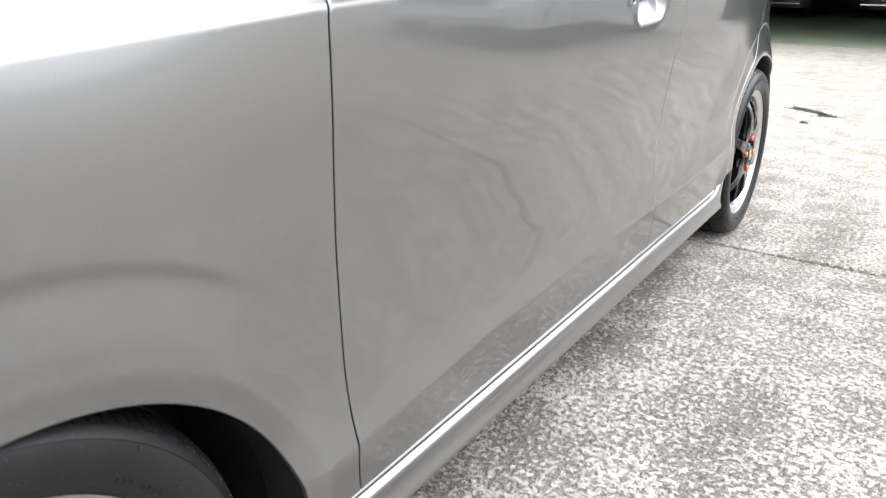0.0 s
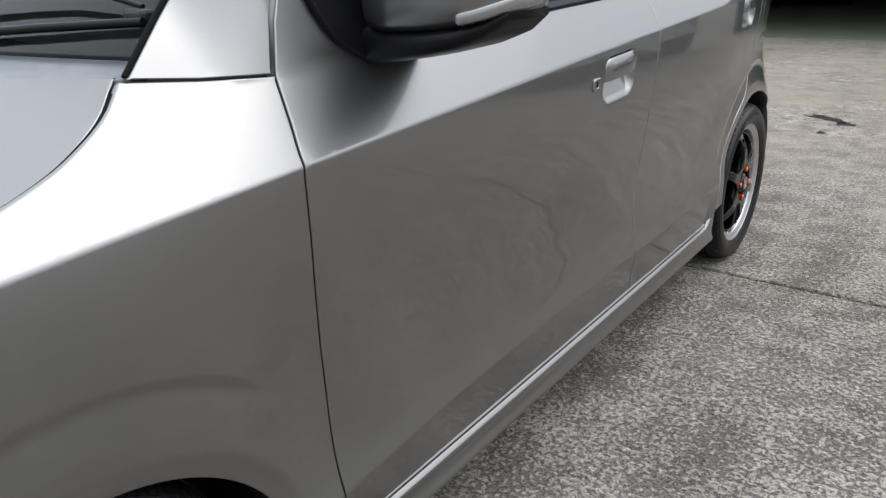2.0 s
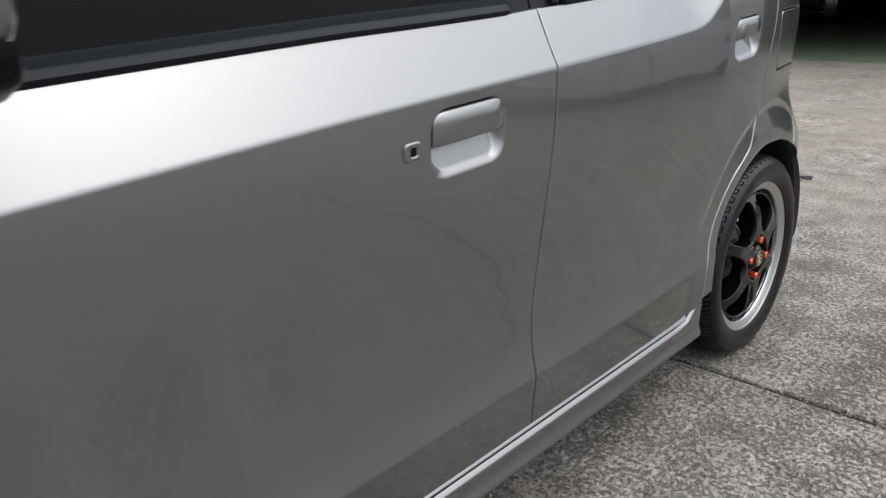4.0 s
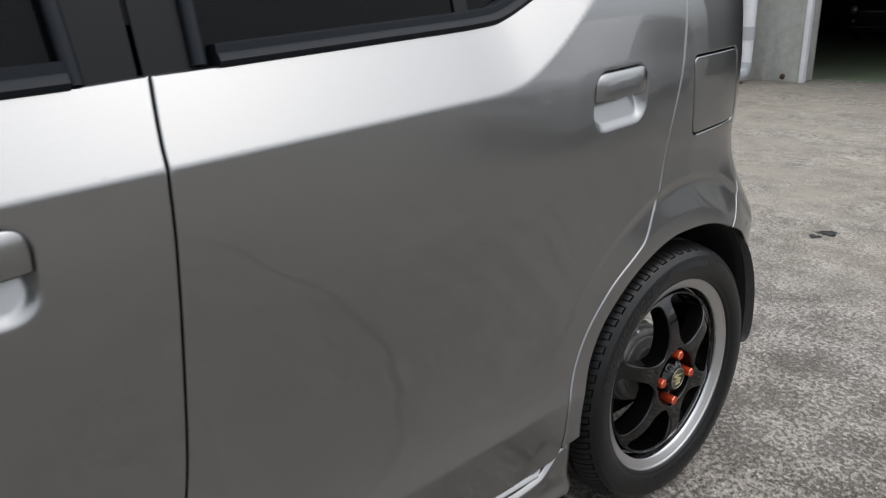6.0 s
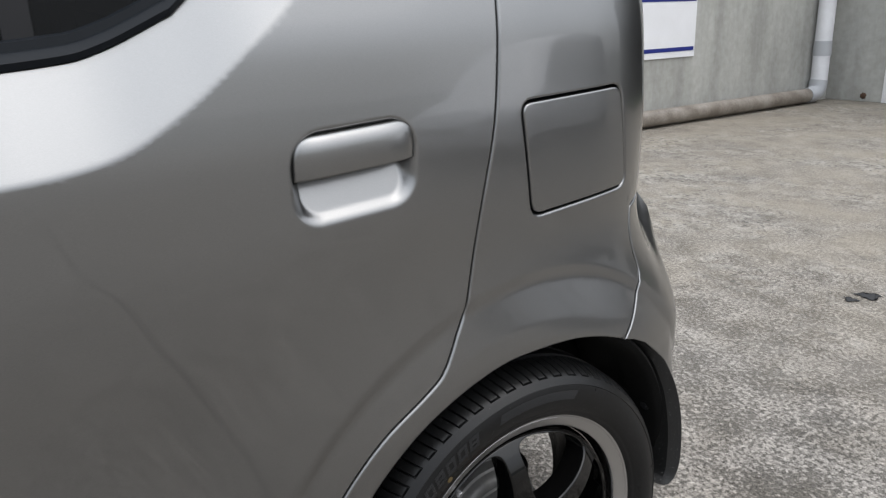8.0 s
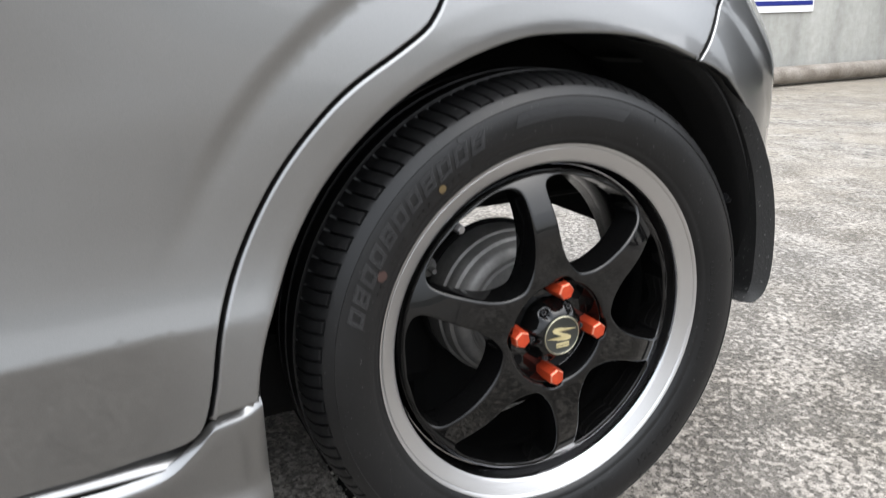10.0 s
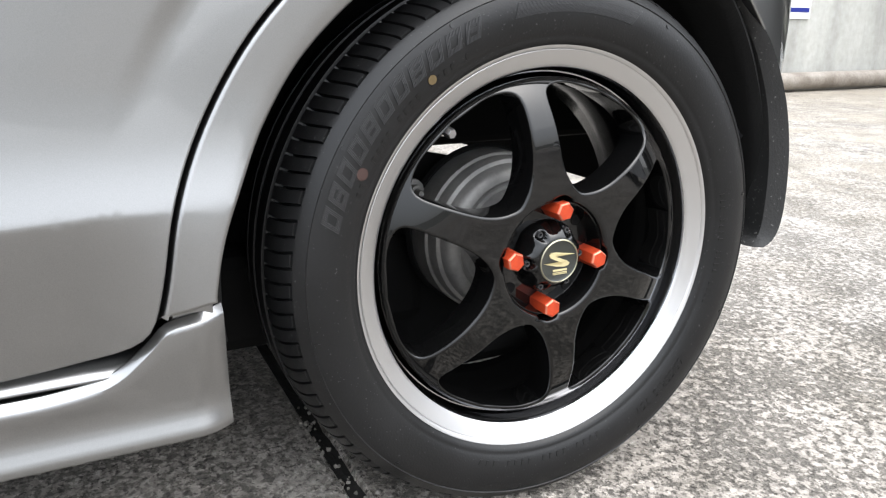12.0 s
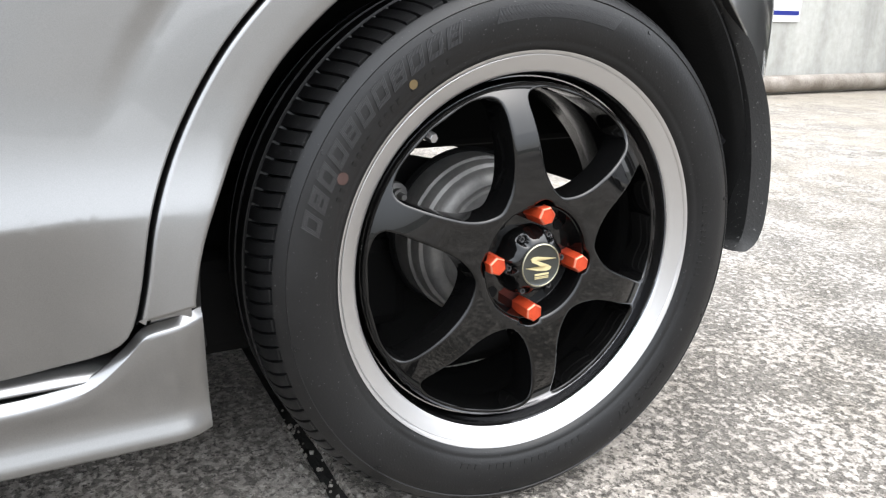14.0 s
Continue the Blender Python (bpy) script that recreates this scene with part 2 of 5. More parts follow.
def streaked_wall():
    m = material("streaked_concrete_wall", (0.5, 0.5, 0.47), 0.85, spec=0.3)
    v, vs = coords(m), coords(m, (1.6, 1.6, 0.3))
    a = ramp(m, noise_of(m, vs, 2.2, 5.0), [(0.3, (0.33, 0.33, 0.31)), (0.62, (0.47, 0.47, 0.445))])
    b = ramp(m, noise_of(m, v, 14.0, 6.0), [(0.35, (0.8, 0.79, 0.76)), (0.7, (1, 1, 1))])
    c = blend(m, 0.8, a, b, "MULTIPLY")
    link(m, c, bsdf(m).inputs["Base Color"])
    bump(m, noise_of(m, v, 60.0, 4.0), 0.4, 0.002)
    return m


WALL = streaked_wall()
PIPE = worn(material("weathered_grey_pvc", (0.33, 0.31, 0.28), 0.55), (0.34, 0.31, 0.27), (0.13, 0.105, 0.085), 5, (0.4, 0.6), 0.0006, 80)
PIPE_GREY = material("grey_pvc_coupling", (0.42, 0.43, 0.45), 0.45)
PIPE_WHITE = worn(material("white_painted_pipe", (0.75, 0.75, 0.78), 0.5), (0.78, 0.78, 0.8), (0.66, 0.66, 0.68), 6, (0.4, 0.6))
WHITE_SIGN = worn(material("white_sign_enamel", (0.82, 0.82, 0.84), 0.4), (0.83, 0.83, 0.85), (0.77, 0.77, 0.78), 3, (0.35, 0.5))
BLUE_SIGN = material("dark_blue_sign_band", (0.02, 0.03, 0.2), 0.4)
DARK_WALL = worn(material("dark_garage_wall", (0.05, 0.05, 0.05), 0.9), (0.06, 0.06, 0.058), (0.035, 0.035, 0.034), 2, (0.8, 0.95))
DARK_PAINT = material("dark_car_paint", (0.008, 0.009, 0.011), 0.25, 0.2, 1.0)
PALE_PAINT = material("pale_silver_car_paint", (0.58, 0.58, 0.59), 0.4, 0.2, 1.0)
YELLOW = material("yellow_plate", (0.75, 0.5, 0.03), 0.5)
INK = material("black_ink", (0.01, 0.01, 0.01), 0.6)


# ---- building helpers ----
def part(name, bm, mat, parent=None, label="", smooth=None):
    """Links a bmesh, or a mesh, as one object under a thing or a part."""
    if isinstance(bm, bpy.types.Mesh):
        me = bm
    else:
        me = bpy.data.meshes.new(name)
        bmesh.ops.recalc_face_normals(bm, faces=bm.faces[:])
        bm.to_mesh(me)
        bm.free()
        if smooth is not None:
            for p in me.polygons:
                p.use_smooth = True
            if smooth < 180:
                me.set_sharp_from_angle(angle=radians(smooth))
    if not me.materials:
        me.materials.append(mat)
    ob = new(name, me)
    if parent is not None:
        ob.parent = parent
    if label:
        tagged(ob, label)
    return ob


def thing(name, label, category, group="", kind=""):
    return tagged(new(name), label, category, group, kind)


def box(bm, lo, hi, bevel=0.0, segs=2):
    m = Matrix.Translation([(a + b) / 2 for a, b in zip(lo, hi)]) @ Matrix.Diagonal([b - a for a, b in zip(lo, hi)] + [1])
    made = bmesh.ops.create_cube(bm, size=1, matrix=m)["verts"]
    if bevel:
        edges = {e for v in made for e in v.link_edges}
        bmesh.ops.bevel(bm, geom=list(edges), offset=bevel, segments=segs, affect="EDGES", profile=0.5)
    return bm


def boxes(*specs, bevel=0.0):
    bm = bmesh.new()
    for lo, hi in specs:
        b2 = bmesh.new()
        box(b2, lo, hi, bevel)
        tmp = bpy.data.meshes.new("tmp")
        b2.to_mesh(tmp)
        b2.free()
        bm.from_mesh(tmp)
        bpy.data.meshes.remove(tmp)
    return bm


def lathe(profile, segs=96, closed=False, wobble=None):
    """Turns (r, x) pairs about the x axis. wobble(i, j) shifts the radius."""
    bm = bmesh.new()
    rings = []
    for j in range(segs):
        a = 2 * math.pi * j / segs
        ring = []
        for i, (r, x) in enumerate(profile):
            q = r + (wobble(i, j) if wobble else 0.0)
            ring.append(bm.verts.new((x, q * math.cos(a), q * math.sin(a))))
        rings.append(ring)
    n = len(profile)
    for j in range(segs):
        a, b = rings[j], rings[(j + 1) % segs]
        for i in range(n if closed else n - 1):
            k = (i + 1) % n
            bm.faces.new((a[i], a[k], b[k], b[i]))
    return bm


def tube(points, radius, segs=16, caps=True):
    """A round bar along a line of points."""
    bm = bmesh.new()
    pts = [Vector(p) for p in points]
    rings = []
    for i, p in enumerate(pts):
        d = (pts[min(i + 1, len(pts) - 1)] - pts[max(i - 1, 0)]).normalized()
        q = d.to_track_quat("Z", "Y")
        r = radius[i] if isinstance(radius, (list, tuple)) else radius
        rings.append([bm.verts.new(p + q @ Vector((r * math.cos(2 * math.pi * k / segs), r * math.sin(2 * math.pi * k / segs), 0))) for k in range(segs)])
    for a, b in zip(rings, rings[1:]):
        for k in range(segs):
            bm.faces.new((a[k], a[(k + 1) % segs], b[(k + 1) % segs], b[k]))
    if caps:
        bm.faces.new(rings[0][::-1])
        bm.faces.new(rings[-1])
    return bm


def resample(points, step, closed=True):
    p = np.array(points, float)
    if closed:
        p = np.vstack([p, p[:1]])
    out = []
    for a, b in zip(p, p[1:]):
        n = max(1, int(np.ceil(np.linalg.norm(b - a) / step)))
        out += [a + (b - a) * k / n for k in range(n)]
    if not closed:
        out.append(p[-1])
    return np.array(out)


def smooth_line(points, step=0.01):
    """A Catmull-Rom line through the points."""
    p = np.array(points, float)
    p = np.vstack([2 * p[0] - p[1], p, 2 * p[-1] - p[-2]])
    out = []
    for i in range(1, len(p) - 2):
        n = max(2, int(np.linalg.norm(p[i + 1] - p[i]) / step))
        for k in range(n):
            t = k / n
            out.append(0.5 * (2 * p[i] + (p[i + 1] - p[i - 1]) * t + (2 * p[i - 1] - 5 * p[i] + 4 * p[i + 1] - p[i + 2]) * t**2 + (3 * p[i] - p[i - 1] - 3 * p[i + 1] + p[i + 2]) * t**3))
    out.append(p[-2])
    return np.array(out)


def rounded(points, radius, n=5):
    """A polygon with its corners rounded."""
    p = [np.array(q, float) for q in points]
    out = []
    for i, b in enumerate(p):
        a, c = p[i - 1], p[(i + 1) % len(p)]
        r = min(radius, 0.48 * np.linalg.norm(a - b), 0.48 * np.linalg.norm(c - b))
        s, e = b + (a - b) / np.linalg.norm(a - b) * r, b + (c - b) / np.linalg.norm(c - b) * r
        out += [(1 - t) ** 2 * s + 2 * t * (1 - t) * b + t * t * e for t in np.linspace(0, 1, n)]
    return np.array(out)


def area2(p):
    return 0.5 * np.sum(p[:, 0] * np.roll(p[:, 1], -1) - np.roll(p[:, 0], -1) * p[:, 1])


def outward(p):
    """Outward unit normals of a closed outline that runs anticlockwise."""
    d = np.roll(p, -1, 0) - np.roll(p, 1, 0)
    n = np.stack([d[:, 1], -d[:, 0]], 1)
    return n / (np.linalg.norm(n, axis=1, keepdims=True) + 1e-9)


def inside(pts, poly):
    x, y = pts[:, 0], pts[:, 1]
    hit = np.zeros(len(pts), bool)
    for a, b in zip(poly, np.roll(poly, -1, 0)):
        cross = (a[1] > y) != (b[1] > y)
        with np.errstate(divide="ignore", invalid="ignore"):
            hit ^= cross & (x < (b[0] - a[0]) * (y - a[1]) / (b[1] - a[1] + 1e-12) + a[0])
    return hit


def sheet(outline, height, grid=0.012, extra=(), gap=0.002, round_off=0.002, deep=0.018, holes=(), axis="x", sign=1.0, offset=0.0, step=0.008):
    """A pressed panel: the outline in two axes, filled and lifted by height(u, v), its edges rolled inwards.
    axis x: (u, v) = (y, z) and height gives x; axis z: (u, v) = (x, y) and height gives z."""
    from mathutils.geometry import delaunay_2d_cdt
    loops = [np.array(outline, float)] + [np.array(h, float) for h in holes]
    verts2, edges, rings = [], [], []
    for k, lp in enumerate(loops):
        lp = resample(lp, step)
        if (area2(lp) < 0) == (k == 0):
            lp = lp[::-1]
        n = outward(lp)
        inner = lp - n * (gap + round_off)
        start = len(verts2)
        verts2 += [tuple(q) for q in inner]
        m = len(lp)
        edges += [(start + i, start + (i + 1) % m) for i in range(m)]
        rings.append((lp, n, inner))
    lo, hi = rings[0][2].min(0), rings[0][2].max(0)
    gx, gy = np.meshgrid(np.arange(lo[0], hi[0], grid), np.arange(lo[1], hi[1], grid))
    cand = np.stack([gx.ravel(), gy.ravel()], 1)
    cand = np.vstack([np.array(e, float).reshape(-1, 2) for e in extra] + [cand])
    ok = inside(cand, rings[0][2])
    for _, _, inner in rings[1:]:
        ok &= ~inside(cand, inner)
    cand = cand[ok]
    near = np.full(len(cand), 9.0)
    for _, _, inner in rings:
        for q in inner:
            near = np.minimum(near, np.hypot(cand[:, 0] - q[0], cand[:, 1] - q[1]))
    cand = cand[near > 0.0025]
    seen, keep = set(), []
    n_extra = sum(len(np.array(e).reshape(-1, 2)) for e in extra)
    for q in cand:
        key = (round(q[0] / 0.0018), round(q[1] / 0.0018))
        if key not in seen:
            seen.add(key)
            keep.append(tuple(q))
    pts = [Vector(q) for q in verts2 + keep]
    out_v, _, out_f, *_ = delaunay_2d_cdt(pts, edges, [], 0, 1e-6)
    uv = np.array([tuple(v) for v in out_v])
    tri = [tuple(f) for f in out_f]
    cen = np.array([uv[list(f)].mean(0) for f in tri])
    good = inside(cen, rings[0][2])
    for _, _, inner in rings[1:]:
        good &= ~inside(cen, inner)
    tri = [f for f, g2 in zip(tri, good) if g2]

    def lift(u):
        return height(u[:, 0], u[:, 1])

    def slope(u):
        e = 0.0012
        du = (height(u[:, 0] + e, u[:, 1]) - height(u[:, 0] - e, u[:, 1])) / (2 * e)
        dv = (height(u[:, 0], u[:, 1] + e) - height(u[:, 0], u[:, 1] - e)) / (2 * e)
        nn = np.stack([np.ones_like(du), -du, -dv], 1)
        return nn / np.linalg.norm(nn, axis=1, keepdims=True)

    P = np.column_stack([lift(uv), uv])
    N = slope(uv)
    lookup = {(round(a, 5), round(b, 5)): i for i, (a, b) in enumerate(uv)}
    allP, allN, faces = [P], [N], list(tri)
    base = len(P)
    for lp, n, inner in rings:
        m = len(lp)
        ids0 = [lookup.get((round(float(np.float32(a)), 5), round(float(np.float32(b)), 5)), -1) for a, b in inner]
        if -1 in ids0:
            d2 = [int(np.argmin((uv[:, 0] - a) ** 2 + (uv[:, 1] - b) ** 2)) for a, b in inner]
            ids0 = d2
        mid, end = inner + n * round_off * 0.75, inner + n * round_off
        h0 = lift(inner)
        s0 = slope(inner)
        out3 = np.column_stack([np.zeros(m), n])
        n1 = s0 + 0.9 * out3
        n2 = 0.15 * s0 + out3
        allP += [np.column_stack([h0 - round_off * 0.35, mid]), np.column_stack([h0 - round_off * 1.2, end]), np.column_stack([h0 - deep, end])]
        allN += [n1 / np.linalg.norm(n1, axis=1, keepdims=True), n2 / np.linalg.norm(n2, axis=1, keepdims=True), out3]
        r1, r2, r3 = base, base + m, base + 2 * m
        base += 3 * m
        for i in range(m):
            j = (i + 1) % m
            for a, b in ((ids0, None), (r1, r2), (r2, r3)):
                if b is None:
                    faces.append((ids0[i], r1 + i, r1 + j, ids0[j]))
                else:
                    faces.append((a + i, b + i, b + j, a + j))
    P, N = np.vstack(allP), np.vstack(allN)
    if axis == "x":
        V = np.column_stack([P[:, 0], P[:, 1], P[:, 2]])
        Nn = N
    else:
        V = np.column_stack([P[:, 1], P[:, 2], P[:, 0]])
        Nn = np.column_stack([N[:, 1], N[:, 2], N[:, 0]])
    if sign < 0:
        V[:, 0] = offset - V[:, 0]
        Nn = Nn * np.array([-1, 1, 1])
    fixed = []
    for f in faces:
        f = tuple(dict.fromkeys(f))
        if len(f) < 3:
            continue
        a, b, c = V[f[0]], V[f[1]], V[f[2]]
        if np.cross(b - a, c - a) @ Nn[list(f)].sum(0) < 0:
            f = f[::-1]
        fixed.append(f)
    me = bpy.data.meshes.new("panel")
    me.from_pydata(V.tolist(), [], fixed)
    me.validate()
    for p in me.polygons:
        p.use_smooth = True
    if len(me.vertices) == len(Nn):
        me.normals_split_custom_set_from_vertices([tuple(q) for q in Nn])
    return me


def prism(outline, lo, hi, axis="x"):
    """A flat outline given thickness from lo to hi along one axis."""
    bm = bmesh.new()
    rows = []
    for h in (lo, hi):
        rows.append([bm.verts.new((h, a, b) if axis == "x" else (a, b, h) if axis == "z" else (a, h, b)) for a, b in outline])
    n = len(outline)
    for i in range(n):
        bm.faces.new((rows[0][i], rows[0][(i + 1) % n], rows[1][(i + 1) % n], rows[1][i]))
    bm.faces.new(rows[0][::-1])
    bm.faces.new(rows[1])
    return bm


# ---- the silver car: the shape of its side ----
WIDE = -1.475                      # the far side mirrors the near one about half of this
RW, FW = (2.46, 0.275), (-0.005, 0.264)


def smoothed(xs, ys, lo, hi, sigma, n=7000):
    t = np.linspace(lo, hi, n)
    v = np.interp(t, xs, ys)
    k = int(3 * sigma / (t[1] - t[0])) + 1
    w = np.exp(-0.5 * (np.arange(-k, k + 1) * (t[1] - t[0]) / sigma) ** 2)
    v = np.convolve(np.pad(v, k, mode="edge"), w / w.sum(), mode="valid")
    return t, v


CREASE = smoothed((-0.6, 0.027, 0.188, 0.393, 0.808, 1.06, 1.236, 1.483, 1.70, 1.94, 1.982, 2.009, 2.066, 2.159, 2.4, 2.9), (0.715, 0.780, 0.792, 0.809, 0.835, 0.852, 0.862, 0.875, 0.888, 0.903, 0.910, 0.920, 0.955, 1.030, 1.29, 1.9), -0.7, 3.0, 0.014)
FLANK_SOFT = smoothed((0.10, 0.25, 0.352, 0.375, 0.40, 0.44, 0.50, 0.56, 0.64, 0.72, 0.80, 0.9, 1.0, 1.2, 1.5), (0.042, 0.0125, -0.0085, -0.0145, -0.0195, -0.0243, -0.0272, -0.0255, -0.0180, -0.0095, -0.0045, -0.0035, -0.011, -0.055, -0.15), 0.0, 1.7, 0.015)
FOLD = smoothed((0.0, 0.352, 1.7), (-0.32 * 0.352, 0, 0), 0.0, 1.7, 0.002)
FLANK = (FLANK_SOFT[0], FLANK_SOFT[1] + np.interp(FLANK_SOFT[0], *FOLD))
TAIL_HIGH = smoothed((1.9, 2.1, 2.3, 2.46, 2.6, 2.67, 2.72, 2.77, 2.82), (0, -0.003, -0.012, -0.026, -0.046, -0.062, -0.085, -0.125, -0.20), 1.0, 3.0, 0.02)
TAIL_LOW = smoothed((2.3, 2.5, 2.62, 2.70, 2.78, 2.84, 2.89, 2.92), (0, -0.002, -0.008, -0.019, -0.040, -0.075, -0.15, -0.30), 1.0, 3.0, 0.02)
NOSE = smoothed((-0.46, -0.42, -0.36, -0.28, -0.15, 0.0), (-0.36, -0.22, -0.12, -0.055, -0.012, 0), -0.7, 1.0, 0.02)


def look_up(table, v):
    return np.interp(v, *table)


def step01(a, b, v):
    t = np.clip((v - a) / (b - a), 0, 1)
    return t * t * (3 - 2 * t)


def small_of(a, b, k):
    h = np.clip(0.5 + 0.5 * (b - a) / k, 0, 1)
    return b + (a - b) * h - k * h * (1 - h)


FLARE = smoothed((0.28, 0.300, 0.313, 0.330, 0.355, 0.385, 0.4085, 0.4235, 0.44), (-0.010, -0.006, -0.003, 0.0, 0.0, -0.0022, -0.0040, 0, 0), 0.25, 0.5, 0.0022)


def fold_z(y):
    """Height of the sharp fold along the foot of the doors."""
    return np.interp(y, (0.3, 0.45, 0.7, 1.0, 1.58, 1.85, 2.05), (0.312, 0.322, 0.342, 0.349, 0.350, 0.357, 0.366))


def flank(y, z):
    """x of the bodywork's skin at y, z."""
    zc, zf = look_up(CREASE, y), fold_z(y)
    crisp = step01(2.125, 2.02, y)
    low = look_up(FLANK_SOFT, z + (0.352 - zf) * step01(0.52, 0.42, z)) + look_up(FOLD, z + 0.352 - zf) * (0.35 + 0.65 * crisp)
    shoulder = 0.7 * step01(0.42, 0.12, y)  # the fender rounds over below its crease
    low = low - shoulder * np.clip(z - zc + 0.14, 0, 0.14) ** 2
    lean = 0.62 + 0.25 * step01(0.55, 0.15, y)
    d, belt = z - zc, 0.095 + 0.07 * step01(0.38, 0.25, y)
    top = look_up(FLANK, zc) - shoulder * 0.14 ** 2 - lean * small_of(d, belt + 0.0 * d, 0.003) - 0.28 * (d - small_of(d, belt + 0.0 * d, 0.003))
    x = small_of(low, top, 0.0022)
    up = step01(0.525, 0.75, z)
    ends = look_up(TAIL_LOW, y) * (1 - up) + look_up(TAIL_HIGH, y) * up + look_up(NOSE, y)
    for cy, cz, edge in ((2.46, 0.275, 0.0), (0.045, 0.232, 0.008)):
        r = np.hypot(y - cy, z - cz) + edge
        fade = np.maximum(step01(0.34, 0.56, z), step01(2.2, 2.5, y)) if cy > 1 else step01(0.36, 0.22, y)
        q = np.clip((0.66 - r) / 0.265, 0, 1)
        w = 0.6 * fade * q * q * q * (q * (6 * q - 15) + 10)
        dent = np.maximum(step01(0.41, 0.55, z), step01(2.2, 2.5, y)) if cy > 1 else fade
        x = x * (1 - w) - 0.0135 * w + look_up(FLARE, r) * np.maximum(dent, step01(0.345, 0.335, r))
    return x + ends


def crease_rows(y0, y1):
    ys = np.arange(y0, y1, 0.008)
    zc = look_up(CREASE, ys)
    return np.vstack([np.column_stack([ys, zc + d]) for d in (-0.012, -0.007, -0.004, -0.0015, 0.001, 0.0035, 0.0065, 0.011)])


def arch_rows(c, a0, a1, rs):
    out = []
    for r in rs:
        a = np.radians(np.linspace(a0, a1, int(abs(a1 - a0) * r * 0.0175 / 0.008)))
        out.append(np.column_stack([c[0] + r * np.cos(a), c[1] + r * np.sin(a)]))
    return np.vstack(out)


def level_rows(y0, y1, zs):
    ys = np.arange(y0, y1, 0.010)
    return np.vstack([np.column_stack([ys, fold_z(ys) + d]) for d in zs])


GROOVE_R = (0.400, 0.408, 0.414, 0.418, 0.4205, 0.423, 0.4255, 0.4285, 0.4315, 0.4345, 0.4375, 0.4405, 0.445, 0.45)
SILL_ROWS = (-0.05, -0.03, -0.015, -0.009, -0.006, -0.0038, -0.0019, 0.0, 0.0019, 0.0038, 0.006, 0.009, 0.015, 0.022, 0.03, 0.04)
GAP_FRONT = smooth_line([(0.420, 0.247), (0.412, 0.314), (0.4103, 0.42), (0.408, 0.526), (0.3960, 0.687), (0.3910, 0.76), (0.3895, 0.809), (0.402, 0.854), (0.415, 0.906)])
GAP_MID = smooth_line([(1.444, 0.247), (1.442, 0.31), (1.4475, 0.44), (1.466, 0.56), (1.4800, 0.785), (1.483, 0.874), (1.488, 0.914), (1.497, 0.962)])
GAP_REAR = smooth_line([(2.43, 1.38), (2.424, 1.15), (2.413, 1.0), (2.401, 0.90), (2.380, 0.80), (2.365, 0.722), (2.354, 0.676), (2.340, 0.649), (2.329, 0.628), (2.313, 0.604), (2.284, 0.584), (2.236, 0.555), (2.200, 0.524), (2.163, 0.481), (2.129, 0.425), (2.105, 0.368), (2.092, 0.312), (2.083, 0.281), (2.072, 0.266), (2.051, 0.257), (2.012, 0.251), (1.974, 0.248)])
BELT = smooth_line([(0.60, 0.916), (0.85, 0.930), (1.093, 0.943), (1.221, 0.948), (1.407, 0.956), (1.497, 0.962), (1.571, 0.966), (1.80, 0.980), (1.949, 0.990), (1.999, 1.0), (2.061, 1.028)])
ARCH_REAR = smooth_line([(2.128, 0.262), (2.129, 0.29), (2.140, 0.338), (2.160, 0.385), (2.182, 0.43), (2.217, 0.480), (2.275, 0.532), (2.333, 0.563), (2.395, 0.583), (2.445, 0.589), (2.530, 0.586), (2.59, 0.574), (2.640, 0.556)])
SEAM_BUMPER = smooth_line([(2.640, 0.556), (2.664, 0.580), (2.690, 0.615), (2.702, 0.64), (2.694, 0.68), (2.693, 0.715), (2.698, 0.740)])


def box_distance(y, z, y0, y1, z0, z1, r):
    """Signed distance to a rectangle with rounded corners, below nought inside."""
    qy, qz = np.abs(y - (y0 + y1) / 2) - (y1 - y0) / 2 + r, np.abs(z - (z0 + z1) / 2) - (z1 - z0) / 2 + r
    return np.hypot(np.maximum(qy, 0), np.maximum(qz, 0)) + np.minimum(np.maximum(qy, qz), 0) - r


def pull_bowl(y, z, y0, y1, z0, z1, zm):
    """The hollow behind a flap handle: deepest under the flap, running out towards its foot."""
    inside_by = -box_distance(y, z, y0, y1, z0, z1, 0.034)
    w = step01(-0.0015, 0.0150, inside_by)
    dip = 0.10 + 0.90 * np.clip((z - z0) / (zm - z0), 0, 1) ** 0.9
    return -0.023 * w * dip


HANDLE_F = (1.200, 1.355, 0.749, 0.848, 0.798)
HANDLE_R = (2.142, 2.288, 0.821, 0.918, 0.871)


def flank_f(y, z):
    return flank(y, z) + pull_bowl(y, z - (y - 1.2775) * 0.05, *HANDLE_F)


def flank_r(y, z):
    return flank(y, z) + pull_bowl(y, z - (y - 2.215) * 0.05, *HANDLE_R)


def fine_rows(y0, y1, z0, z1, s=0.0026):
    a, b = np.meshgrid(np.arange(y0 - 0.008, y1 + 0.008, s), np.arange(z0 - 0.01, z1 + 0.012, s))
    return np.column_stack([a.ravel(), b.ravel()])


def flap_outline(y0, y1, z0, z1, zm):
    """Square at its foot, round at its shoulders."""
    g = 0.0035
    low = [(y0 + g, zm), (y1 - g, zm)]
    top = rounded([(y1 - g, zm - 0.05), (y1 - g, z1 - g), (y0 + g, z1 - g), (y0 + g, zm - 0.05)], 0.024, 9)
    pts = np.array(low + [tuple(q) for q in top if q[1] > zm + 0.004])
    pts[:, 1] += (pts[:, 0] - (y0 + y1) / 2) * 0.05
    return pts


